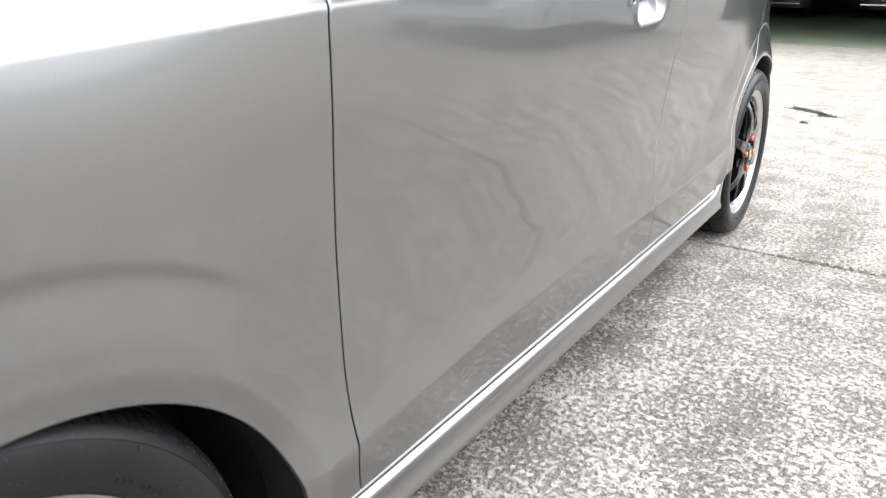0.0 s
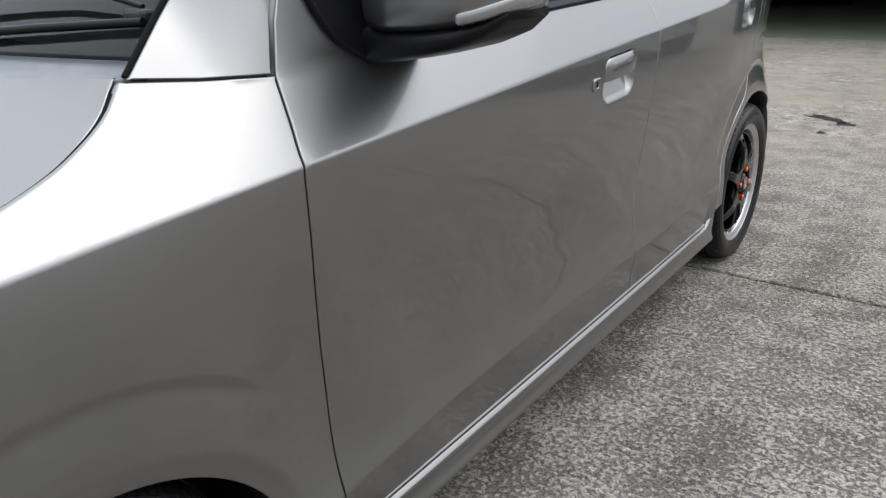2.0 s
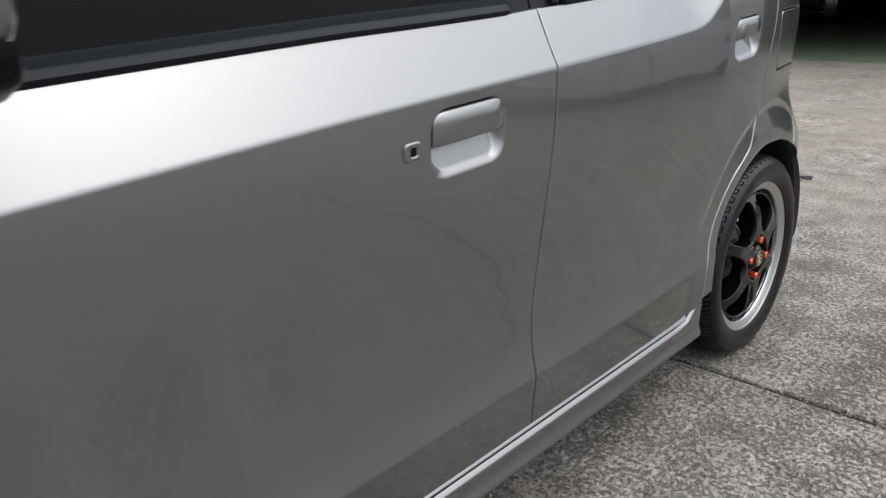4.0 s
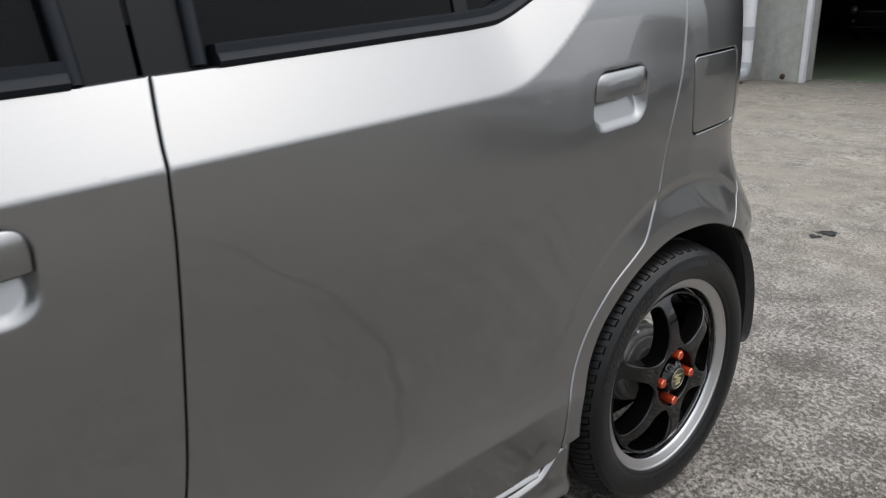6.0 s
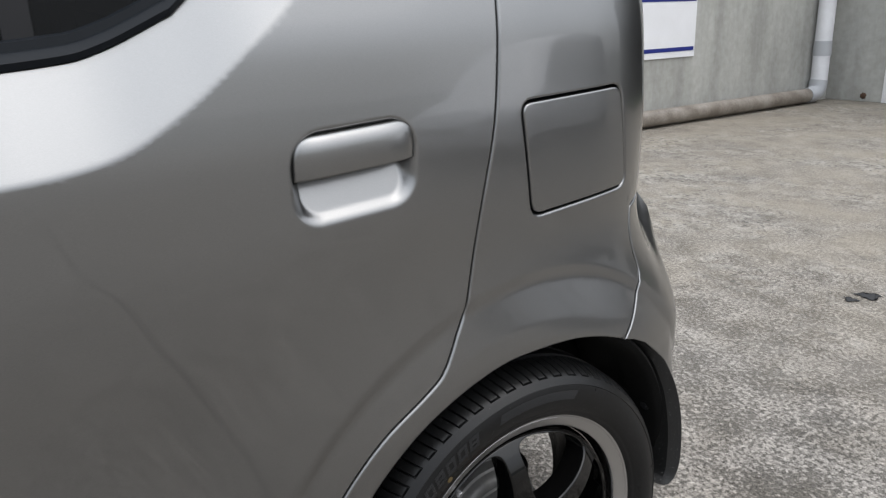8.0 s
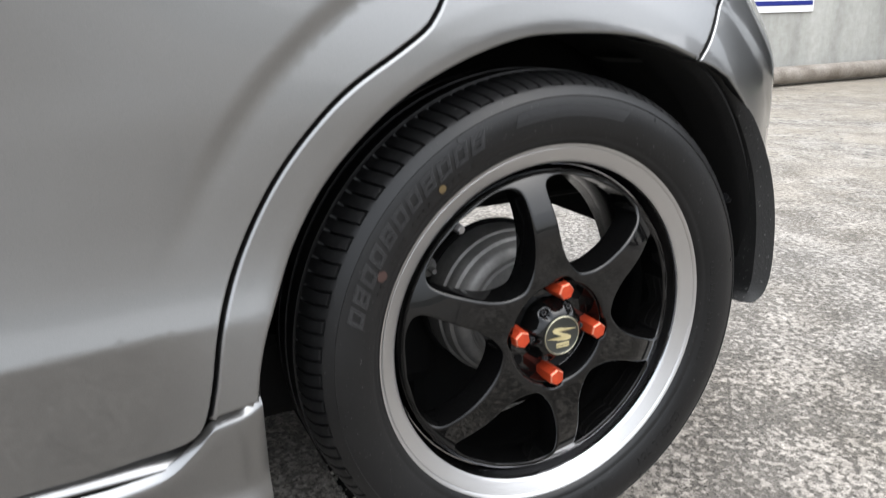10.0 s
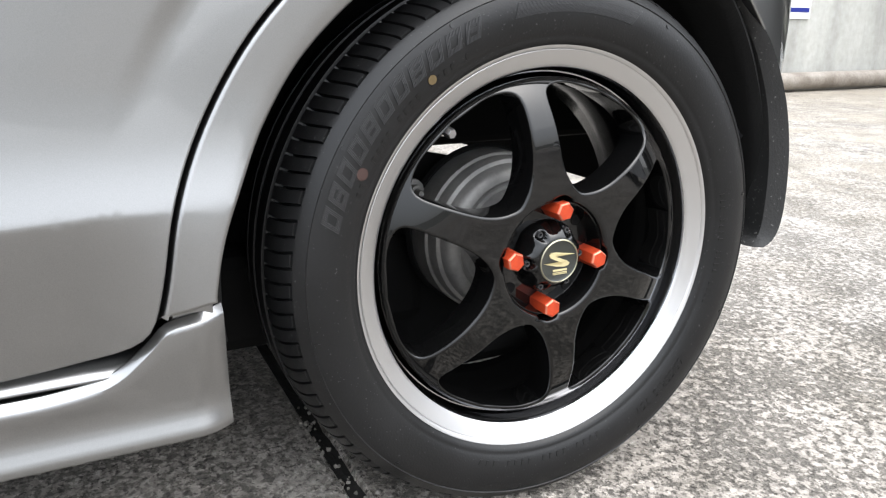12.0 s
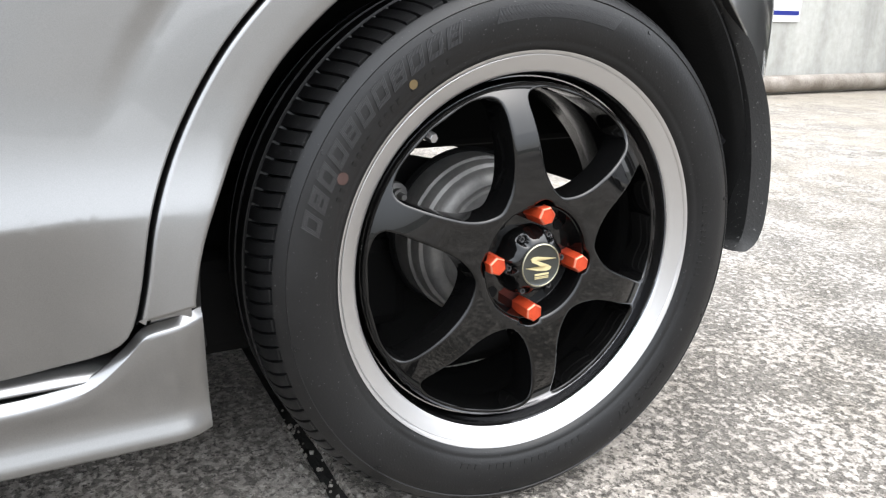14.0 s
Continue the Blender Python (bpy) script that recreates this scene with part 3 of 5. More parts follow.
def flap_height(y0, y1, z0, z1, zm):
    def f(y, z):
        t = (y - (y0 + y1) / 2) * 0.05
        u, v = (y - (y0 + y1) / 2) / ((y1 - y0) / 2), (z - t - (zm + z1) / 2) / ((z1 - zm) / 2)
        return flank(y, z) + 0.0075 - 0.010 * np.clip(np.abs(u), 0, 1.1) ** 5 - 0.008 * np.clip(v + 0.1, 0, 1.3) ** 3 - 0.002 * np.clip(-v, 0, 1.3) ** 2
    return f


car = thing("hatchback_car", "silver metallic five-door hatchback parked on the concrete", "car")
SIDES = ((1.0, 0.0), (-1.0, WIDE))


def both(name, outline, height, mat, labels="", near=None, **kw):
    """A panel on the near side, and its mirror on the far side."""
    made = []
    for sgn, off in SIDES:
        k = dict(kw)
        if sgn < 0:
            k["grid"], k["extra"], k["step"] = 0.04, (), 0.02
        made.append(part(name, sheet(outline, height, sign=sgn, offset=off, **k), mat, car, labels))
    return made


# front door
belt_f = [tuple(q) for q in BELT if q[0] < 1.49]
door_f = [tuple(q) for q in GAP_FRONT] + [(0.434, 0.966), (0.46, 1.02), (0.50, 1.06), (0.54, 1.02), (0.57, 0.95), (0.60, 0.916)] + belt_f[1:] + [tuple(q) for q in GAP_MID[::-1]] + [(1.0, 0.246)]
doors_f = both("front_door", door_f, flank_f, PAINT, gap=0.0013, extra=(fine_rows(*HANDLE_F[:4]), crease_rows(0.3, 1.6), level_rows(0.4, 1.5, SILL_ROWS), arch_rows((0.045, 0.232), 0, 70, GROOVE_R)))
# rear door
belt_r = [tuple(q) for q in BELT if q[0] > 1.50]
door_r = [tuple(q) for q in GAP_MID] + belt_r + [(2.115, 1.08), (2.16, 1.18), (2.20, 1.38)] + [tuple(q) for q in GAP_REAR] + [(1.7, 0.246)]
doors_r = both("rear_door", door_r, flank_r, PAINT, gap=0.0015, extra=(fine_rows(*HANDLE_R[:4]), crease_rows(1.4, 2.3), level_rows(1.4, 2.15, SILL_ROWS), arch_rows(RW, 90, 190, GROOVE_R)))
# quarter panel
LID = rounded([(2.468, 0.774), (2.668, 0.780), (2.642, 0.922), (2.444, 0.917)], 0.018, 6)
quarter = [tuple(q) for q in GAP_REAR[::-1] if q[1] < 0.30 or True]
quarter = [q for q in quarter if not (q[1] < 0.275)] + [(2.6, 1.38), (2.70, 1.2), (2.77, 1.0), (2.79, 0.88), (2.80, 0.80), (2.79, 0.755)] + [tuple(q) for q in SEAM_BUMPER[::-1]] + [tuple(q) for q in ARCH_REAR[::-1] if q[1] > 0.278 ]
quarters = both("quarter_panel", quarter, flank, PAINT, extra=(arch_rows(RW, 40, 185, GROOVE_R + (0.325, 0.332, 0.34, 0.35, 0.36, 0.37, 0.38, 0.39)),), holes=(LID,), deep=0.03, round_off=0.0038)
part("fuel_lid", sheet(LID, flank, gap=0.0015, round_off=0.0025, step=0.005), PAINT, quarters[0], "silver fuel filler lid")
part("lid_well", sheet(rounded([(2.455, 0.76), (2.685, 0.765), (2.655, 0.937), (2.43, 0.93)], 0.016), lambda y, z: flank(y, z) - 0.022), BLACK_SHELL, quarters[0])
# fender
HOOD_LINE = smooth_line([(0.241, 0.919), (0.205, 0.887), (0.149, 0.857), (0.09, 0.837), (0.03, 0.822), (-0.1, 0.795), (-0.30, 0.75), (-0.40, 0.72)])
arch_f = [(0.045 + 0.292 * math.cos(radians(a)), 0.232 + 0.292 * math.sin(radians(a))) for a in range(3, 180, 4)]
fender = [(0.36, 0.247)] + [tuple(q) for q in GAP_FRONT] + [(0.325, 0.911)] + [tuple(q) for q in HOOD_LINE] + [(-0.42, 0.60), (-0.36, 0.5), (-0.28, 0.40)] + arch_f[::-1]
both("front_fender", fender, flank, PAINT, gap=0.0012, extra=(crease_rows(-0.4, 0.5), arch_rows((0.045, 0.232), 0, 150, tuple(r - 0.008 for r in GROOVE_R) + (0.31, 0.32, 0.33, 0.345, 0.36, 0.375))), deep=0.007)
# bumpers
bump_r = [tuple(q) for q in SEAM_BUMPER] + [(2.77, 0.752), (2.83, 0.74), (2.87, 0.69), (2.905, 0.5), (2.905, 0.33), (2.86, 0.26), (2.82, 0.25), (2.803, 0.30), (2.806, 0.36), (2.795, 0.41), (2.772, 0.455), (2.738, 0.497), (2.692, 0.534), (2.664, 0.548)]
both("rear_bumper", bump_r, flank, PAINT, "silver rear bumper corner", deep=0.02)

both("front_bumper", [(-0.40, 0.71), (-0.30, 0.74), (-0.42, 0.60), (-0.36, 0.5), (-0.28, 0.40), (-0.26, 0.30), (-0.27, 0.22), (-0.44, 0.22), (-0.46, 0.6)][2:] + [(-0.45, 0.66)], flank, PAINT, deep=0.02)
# front pillar, sill shell and skirts
def flank_pillar(y, z):
    """The pillar's foot leans in evenly, with no belt line of its own."""
    w = step01(0.31, 0.43, y)
    return (flank(y, 0.9 + 0 * z) - 0.62 * (z - 0.9)) * (1 - w) + flank(y, z) * w


pillar = [(0.247, 0.9188), (0.325, 0.9108), (0.411, 0.9065), (0.430, 0.968), (0.455, 1.025), (0.495, 1.065), (0.64, 1.19), (0.92, 1.40), (0.84, 1.40), (0.5, 1.15), (0.33, 0.995)]
both("front_pillar", pillar, flank_pillar, PAINT, deep=0.006, gap=0.0012)
for sgn, off in SIDES:
    line = [(float(flank_pillar(np.array([y]), np.array([z]))[0]) - 0.004, y - 0.0005, z + 0.0005) for y, z in smooth_line([(0.25, 0.921), (0.33, 0.995), (0.5, 1.15), (0.84, 1.395)], 0.02)]
    part("windscreen_seal", tube([(x if sgn > 0 else off - x, y, z) for x, y, z in line], 0.0038, 8), BLACK_SHELL, car, "black windscreen seal", smooth=60)
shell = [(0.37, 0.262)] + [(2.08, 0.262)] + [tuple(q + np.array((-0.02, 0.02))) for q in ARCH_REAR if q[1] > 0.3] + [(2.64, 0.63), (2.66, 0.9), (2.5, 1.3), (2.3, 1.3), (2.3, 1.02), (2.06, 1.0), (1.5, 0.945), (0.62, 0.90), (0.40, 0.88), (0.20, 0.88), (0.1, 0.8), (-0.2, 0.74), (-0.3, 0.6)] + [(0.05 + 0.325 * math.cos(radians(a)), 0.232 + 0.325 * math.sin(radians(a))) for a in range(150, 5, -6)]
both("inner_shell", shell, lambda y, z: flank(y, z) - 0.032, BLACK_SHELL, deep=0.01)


def skirt_mesh(sgn, off):
    bm = bmesh.new()
    tops = smooth_line([(0.345, 0.236), (0.5, 0.235), (1.2, 0.235), (1.75, 0.235), (1.88, 0.235), (1.955, 0.2352), (2.005, 0.236), (2.045, 0.243), (2.072, 0.262), (2.088, 0.277), (2.105, 0.281), (2.120, 0.2825), (2.135, 0.2835)], 0.005)
    rows = []
    for y, t in tops:
        h = t - 0.235
        sec = [(-0.07, 0.212), (-0.0278, 0.213), (-0.0270, t - 0.0048), (-0.0264, t - 0.0037), (-0.0250, t - 0.0040), (-0.0192, t - 0.0095), (-0.0182, t - 0.0112), (-0.0178, t - 0.0145), (-0.0181, t - 0.0185 - 0.2 * h), (-0.0194, 0.212 + 0.3 * h), (-0.0203, 0.206 + 0.1 * h), (-0.0202, 0.2005), (-0.0193, 0.1950), (-0.0177, 0.1895), (-0.0160, 0.1845), (-0.0148, 0.1808), (-0.0143, 0.1780), (-0.0146, 0.1752), (-0.0164, 0.1732), (-0.09, 0.171)]
        curl = 0.013 * max(0.0, (y - 2.105) / 0.03) ** 2
        sec = [(x - curl if x > -0.04 else x, z) for x, z in sec]
        rows.append([bm.verts.new((x if sgn > 0 else off - x, y, z)) for x, z in sec])
    for a, b in zip(rows, rows[1:]):
        for i in range(len(a) - 1):
            bm.faces.new((a[i], a[i + 1], b[i + 1], b[i]))
    inner = []
    for v in rows[-1]:
        inner.append(bm.verts.new((v.co.x * 0.9 + (off if sgn < 0 else 0) * 0.1 - 0.004 * sgn, v.co.y - 0.004, 0.23 + (v.co.z - 0.23) * 0.86)))
    for i in range(len(inner) - 1):
        bm.faces.new((rows[-1][i], rows[-1][i + 1], inner[i + 1], inner[i]))
    return bm


for sgn, off in SIDES:
    part("side_skirt", skirt_mesh(sgn, off), PAINT, car, "silver side skirt with an upturned rear end", smooth=24)
    rail = [(-0.30, 0.19), (-0.052, 0.19), (-0.041, 0.225), (-0.0320, 0.2325), (-0.0250, 0.2350), (-0.0235, 0.2360), (-0.0232, 0.2370), (-0.0240, 0.2384), (-0.0330, 0.2485), (-0.0430, 0.2495), (-0.30, 0.256)]
    part("rocker", prism([(x if sgn > 0 else off - x, z) for x, z in rail], 0.372, 2.10, "y"), PAINT, car, smooth=50)
for sgn, off in SIDES:
    part("rocker_end", sheet([(2.092, 0.256), (2.127, 0.256), (2.127, 0.305), (2.098, 0.305)], lambda y, z: -0.0275 + 0.0 * y, grid=0.02, gap=0.0, deep=0.01, sign=sgn, offset=off), PAINT, car)
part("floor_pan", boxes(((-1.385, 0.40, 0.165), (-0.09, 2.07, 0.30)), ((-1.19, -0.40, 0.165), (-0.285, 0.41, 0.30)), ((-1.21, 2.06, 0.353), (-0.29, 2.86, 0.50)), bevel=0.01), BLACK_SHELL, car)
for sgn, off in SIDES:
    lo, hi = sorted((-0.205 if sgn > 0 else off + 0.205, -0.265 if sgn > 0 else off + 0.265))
    # the second box is added: it covers lit ground behind the spokes with black
    part("trailing_arm", boxes(((lo, 1.98, 0.155), (hi, 2.40, 0.27)), ((lo + 0.008, 2.36, 0.075), (hi - 0.008, 2.62, 0.275)), bevel=0.018), BLACK_SHELL, car, "black rear trailing arm with a low block added behind the wheel")
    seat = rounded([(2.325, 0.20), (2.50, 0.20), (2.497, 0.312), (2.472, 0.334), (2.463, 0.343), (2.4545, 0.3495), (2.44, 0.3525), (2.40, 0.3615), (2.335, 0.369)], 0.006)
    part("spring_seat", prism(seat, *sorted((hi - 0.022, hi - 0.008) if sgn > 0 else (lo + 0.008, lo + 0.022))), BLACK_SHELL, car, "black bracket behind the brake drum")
part("axle_beam", tube([(-1.33, 2.42, 0.275), (-1.1, 2.36, 0.27), (-0.38, 2.36, 0.27), (-0.15, 2.42, 0.275)], 0.03, 12), LINER, car, smooth=60)

# handles and the key cylinder
for door, box5 in ((doors_f[0], HANDLE_F), (doors_r[0], HANDLE_R)):
    part("door_handle", sheet(flap_outline(*box5), flap_height(*box5), grid=0.004, gap=0.0005, round_off=0.003, deep=0.012, step=0.004), PAINT, door, "silver flap door handle")
key_out = rounded([(1.149, 0.783), (1.180, 0.785), (1.181, 0.810), (1.150, 0.809)], 0.008)
key_hole = rounded([(1.160, 0.791), (1.171, 0.791), (1.171, 0.802), (1.160, 0.802)], 0.002)
key_cyl = part("key_cylinder", sheet(key_out, lambda y, z: flank(y, z) + 0.004, grid=0.004, gap=0.0, round_off=0.003, deep=0.006, holes=(key_hole,), step=0.003), PAINT, doors_f[0], "silver square key cylinder surround")
part("key_slot", prism(rounded([(1.155, 0.786), (1.177, 0.786), (1.177, 0.808), (1.155, 0.808)], 0.003), -0.03, -0.0036), BLACK_SHELL, doors_f[0])

# glass and seals
def glass_x(y, z):
    return -0.072 - 0.26 * (z - 0.94) - 0.10 * np.clip(z - 0.94, 0, 1) ** 2


def band(line, lift_z, thick, dx, mat, name, owner, label=""):
    """A rubber strip that follows a line along the sill of a window."""
    bm = bmesh.new()
    rows = []
    for y, z in line:
        x = float(flank(np.array([y]), np.array([z]))[0])
        sec = [(x - 0.02, z - 0.004), (x + 0.001 + dx, z - 0.002), (x + 0.004 + dx, z + 0.004), (x + dx - 0.001, z + lift_z * 0.55), (x + dx - 0.005, z + lift_z * 0.62), (x + dx - 0.006, z + lift_z), (x + dx - 0.010, z + lift_z + 0.002), (x - 0.03, z + lift_z - 0.001)]
        rows.append([bm.verts.new((a, y, b)) for a, b in sec])
    for a, b in zip(rows, rows[1:]):
        for i in range(len(a) - 1):
            bm.faces.new((a[i], a[i + 1], b[i + 1], b[i]))
    bm.faces.new(rows[0][::-1])
    bm.faces.new(rows[-1])
    return part(name, bm, mat, owner, label, smooth=50)


band([q for q in BELT if 0.66 < q[0] < 1.425], 0.022, 0.01, 0.002, SEAL, "window_seal", doors_f[0], "black rubber window seal")
band([q for q in BELT if 1.555 < q[0]] + [(2.10, 1.062), (2.135, 1.125), (2.16, 1.2), (2.18, 1.3)], 0.020, 0.01, 0.002, SEAL, "window_seal", doors_r[0], "black rubber window seal")
for name_y, foot in (((1.428, 1.402), 0.956), ((1.553, 1.558), 0.966)):
    owner = doors_f[0] if foot < 0.96 else doors_r[0]
    post = [(float(glass_x(0, z)) + 0.014, np.interp(z, (0.95, 1.38), name_y), z) for z in np.linspace(foot, 1.38, 9)]
    part("window_frame", tube(post, 0.0085, 10), SEAL, owner, "black rubber window frame edge", smooth=60)
for sgn, off in SIDES:
    kw = dict(grid=0.06, gap=0.0, round_off=0.001, deep=0.004, sign=sgn, offset=off, step=0.03)
    part("front_window", sheet([(0.55, 0.92), (1.44, 0.95), (1.42, 1.38), (0.98, 1.38), (0.60, 1.08)], glass_x, **kw), GLASS, car, "dark tinted side window")
    part("rear_window", sheet([(1.53, 0.96), (1.95, 0.985), (2.07, 1.03), (2.15, 1.18), (2.18, 1.38), (1.54, 1.38)], glass_x, **kw), GLASS, car, "dark tinted side window")
    part("center_pillar_trim", sheet([(1.425, 0.949), (1.488, 0.954), (1.488, 1.38), (1.40, 1.38)], lambda y, z: glass_x(y, z) + 0.012, **kw), PILLAR, car, "black centre pillar film")
    part("center_pillar_trim", sheet([(1.494, 0.955), (1.555, 0.960), (1.56, 1.38), (1.494, 1.38)], lambda y, z: glass_x(y, z) + 0.010, **kw), PILLAR, car, "black centre pillar film")
    part("window_divider", sheet([(1.93, 0.986), (1.955, 0.988), (1.965, 1.38), (1.94, 1.38)], lambda y, z: glass_x(y, z) + 0.004, **kw), PILLAR, car)


# bonnet, cowl, windscreen, roof, tail
def crown(x):
    return np.clip(1 - ((x + 0.7375) / 0.6375) ** 2, -0.2, 1)


def hood_z(x, y):
    return np.interp(y, HOOD_LINE[::-1, 0], HOOD_LINE[::-1, 1]) + 0.055 * crown(x)


near_edge = [(float(flank(np.array([y]), np.array([z]))[0]), y) for y, z in HOOD_LINE]
far_edge = [(WIDE - x, y) for x, y in near_edge]
rear_edge = [(x, 0.253 - 0.075 * float(crown(x))) for x in np.linspace(-0.118, WIDE + 0.118, 24)]
front_edge = [(x, -0.40 - 0.07 * float(crown(x))) for x in np.linspace(WIDE + 0.25, -0.25, 16)]
part("bonnet", sheet(near_edge[::-1][:-1] + rear_edge + far_edge[1:] + front_edge, hood_z, grid=0.03, axis="z", deep=0.012, gap=0.0065, round_off=0.002), PAINT, car, "silver bonnet")
# a black strip paints the shade down in the gap beside the bonnet
for sgn, off in SIDES:
    part("bonnet_gutter", tube([((x - 0.0035) if sgn > 0 else off - x + 0.0035, y, z - 0.0068) for (x, y), (_, z) in zip(near_edge[1:], HOOD_LINE[1:])], 0.0055, 8), BLACK_SHELL, car, "black strip standing in for the shaded gap beside the bonnet", smooth=60)


def screen_z(x, y):
    return 0.940 + 0.72 * (y - 0.294 + 0.075 * crown(x))


base = [(x, 0.290 - 0.075 * float(crown(x))) for x in np.linspace(-0.14, WIDE + 0.14, 24)]
top_e = [(x, 0.93 - 0.05 * float(crown(x))) for x in np.linspace(WIDE + 0.225, -0.225, 12)]
part("windscreen", sheet(base + top_e, screen_z, grid=0.06, axis="z", gap=0.0, round_off=0.002, deep=0.005), WINDSCREEN, car, "clear raked windscreen")
part("cowl_panel", sheet([(x, y + 0.012) for x, y in base][::-1] + [(x, y - 0.007) for x, y in rear_edge], lambda x, y: 0.910 + 0.40 * (y - 0.244 + 0.075 * crown(x)), grid=0.03, axis="z", gap=0.0, deep=0.02), COWL, car, "grey-black cowl panel below the windscreen")

def on_screen(x, y, up):
    return (x, y, float(screen_z(np.array(x), np.array(y))) + up)


wiper = part("wiper_arm", tube([on_screen(-0.80, 0.20, 0.010), on_screen(-0.60, 0.258, 0.022), on_screen(-0.45, 0.290, 0.026), on_screen(-0.337, 0.311, 0.026), on_screen(-0.25, 0.318, 0.022), on_screen(-0.175, 0.322, 0.016)], [0.009, 0.007, 0.005, 0.0045, 0.004, 0.003], 10), PILLAR, car, "black wiper arm", smooth=60)
part("wiper_blade", tube([on_screen(-0.62, 0.196, 0.009), on_screen(-0.52, 0.222, 0.010), on_screen(-0.414, 0.249, 0.011), on_screen(-0.316, 0.271, 0.011), on_screen(-0.162, 0.311, 0.010)], 0.0055, 8), PILLAR, wiper, smooth=60)
part("wiper_hinge", boxes(((-0.205, 0.312, 0.968), (-0.165, 0.330, 0.986)), bevel=0.005), PLASTIC, wiper)
part("cowl_end_clip", boxes(((-0.130, 0.240, 0.914), (-0.116, 0.256, 0.9215)), bevel=0.002), COWL, car, "grey plastic clip at the cowl's corner")


def roof_z(x, y):
    u = np.clip((x + 0.7375) / 0.56, -1.1, 1.1)
    return 1.385 + 0.10 * np.clip(1 - u ** 4, -0.4, 1) - 0.06 * np.clip((y - 1.7) / 0.9, -1, 1) ** 2


part("roof", sheet([(-0.195, 0.90), (-0.735, 0.83), (WIDE + 0.195, 0.90), (WIDE + 0.18, 1.7), (WIDE + 0.20, 2.55), (-0.735, 2.62), (-0.20, 2.55), (-0.18, 1.7)], roof_z, grid=0.05, axis="z", deep=0.03), PAINT, car, "silver roof")
for sgn, off in SIDES:
    part("roof_rail", tube([(-0.19 if sgn > 0 else off + 0.19, y, 1.39) for y in (0.9, 1.3, 1.7, 2.1, 2.55)], 0.022, 8), PAINT, car, smooth=60)


def tail_sheet(y_top, y_mid, z0, z1, half):
    bm = bmesh.new()
    rows = []
    for z in np.linspace(z0, z1, 10):
        y = np.interp(z, (z0, (z0 + z1) / 2, z1), (y_mid + 0.01, y_mid, y_top))
        rows.append([bm.verts.new((-0.7375 + half * u, y - 0.07 * abs(u) ** 3, z)) for u in np.linspace(-1, 1, 17)])
    for a, b in zip(rows, rows[1:]):
        for i in range(16):
            bm.faces.new((a[i], a[i + 1], b[i + 1], b[i]))
    return bm


part("tailgate", tail_sheet(2.80, 2.81, 0.66, 1.0, 0.58), PAINT, car, smooth=60)
part("rear_bumper", tail_sheet(2.88, 2.91, 0.229, 0.67, 0.56), PAINT, car, smooth=60)
part("bumper_lining", tail_sheet(2.84, 2.875, 0.233, 0.67, 0.555), BLACK_SHELL, car, smooth=60)
# unseen box, added to keep far-side light off the ground by the wheel
part("fuel_tank", boxes(((-1.15, 1.93, 0.14), (-0.30, 2.33, 0.32)), bevel=0.03), BLACK_SHELL, car, "unseen black box added under the floor to block light")
part("rear_screen", tail_sheet(2.60, 2.72, 1.0, 1.40, 0.55), GLASS, car, smooth=60)
nose = tail_sheet(-0.45, -0.50, 0.22, 0.72, 0.5)
for v in nose.verts:
    v.co.y = -0.47 - (v.co.y + 0.47) * 1.0
part("front_bumper", nose, PAINT, car, smooth=60)

# cabin
part("cabin_floor", boxes(((-1.37, 0.45, 0.31), (-0.10, 2.05, 0.36)), bevel=0.01), CABIN, car)
part("dashboard", boxes(((-1.37, 0.35, 0.55), (-0.11, 0.75, 0.90)), bevel=0.05), CABIN, car, "charcoal dashboard")
for sx in (-0.40, -1.075):
    for y0 in (1.10, 1.95):
        part("car_seat", boxes(((sx - 0.22, y0 - 0.30, 0.36), (sx + 0.22, y0 + 0.22, 0.58)), ((sx - 0.22, y0 + 0.10, 0.55), (sx + 0.22, y0 + 0.28, 1.06)), ((sx - 0.12, y0 + 0.16, 1.08), (sx + 0.12, y0 + 0.26, 1.26)), bevel=0.04), CABIN, car, "charcoal cloth seat with a head restraint")


# door mirror
def loft(stations, power=4.0, n=28):
    """stations: x, y0, y1, z0, z1."""
    bm = bmesh.new()
    rows = []
    for x, y0, y1, z0, z1 in stations:
        ring = []
        for k in range(n):
            a = 2 * math.pi * k / n
            c, s2 = math.cos(a), math.sin(a)
            ring.append(bm.verts.new((x, (y0 + y1) / 2 + (y1 - y0) / 2 * math.copysign(abs(c) ** (2 / power), c), (z0 + z1) / 2 + (z1 - z0) / 2 * math.copysign(abs(s2) ** (2 / power), s2))))
        rows.append(ring)
    for a, b in zip(rows, rows[1:]):
        for k in range(n):
            bm.faces.new((a[k], a[(k + 1) % n], b[(k + 1) % n], b[k]))
    bm.faces.new(rows[0][::-1])
    bm.faces.new(rows[-1])
    return bm


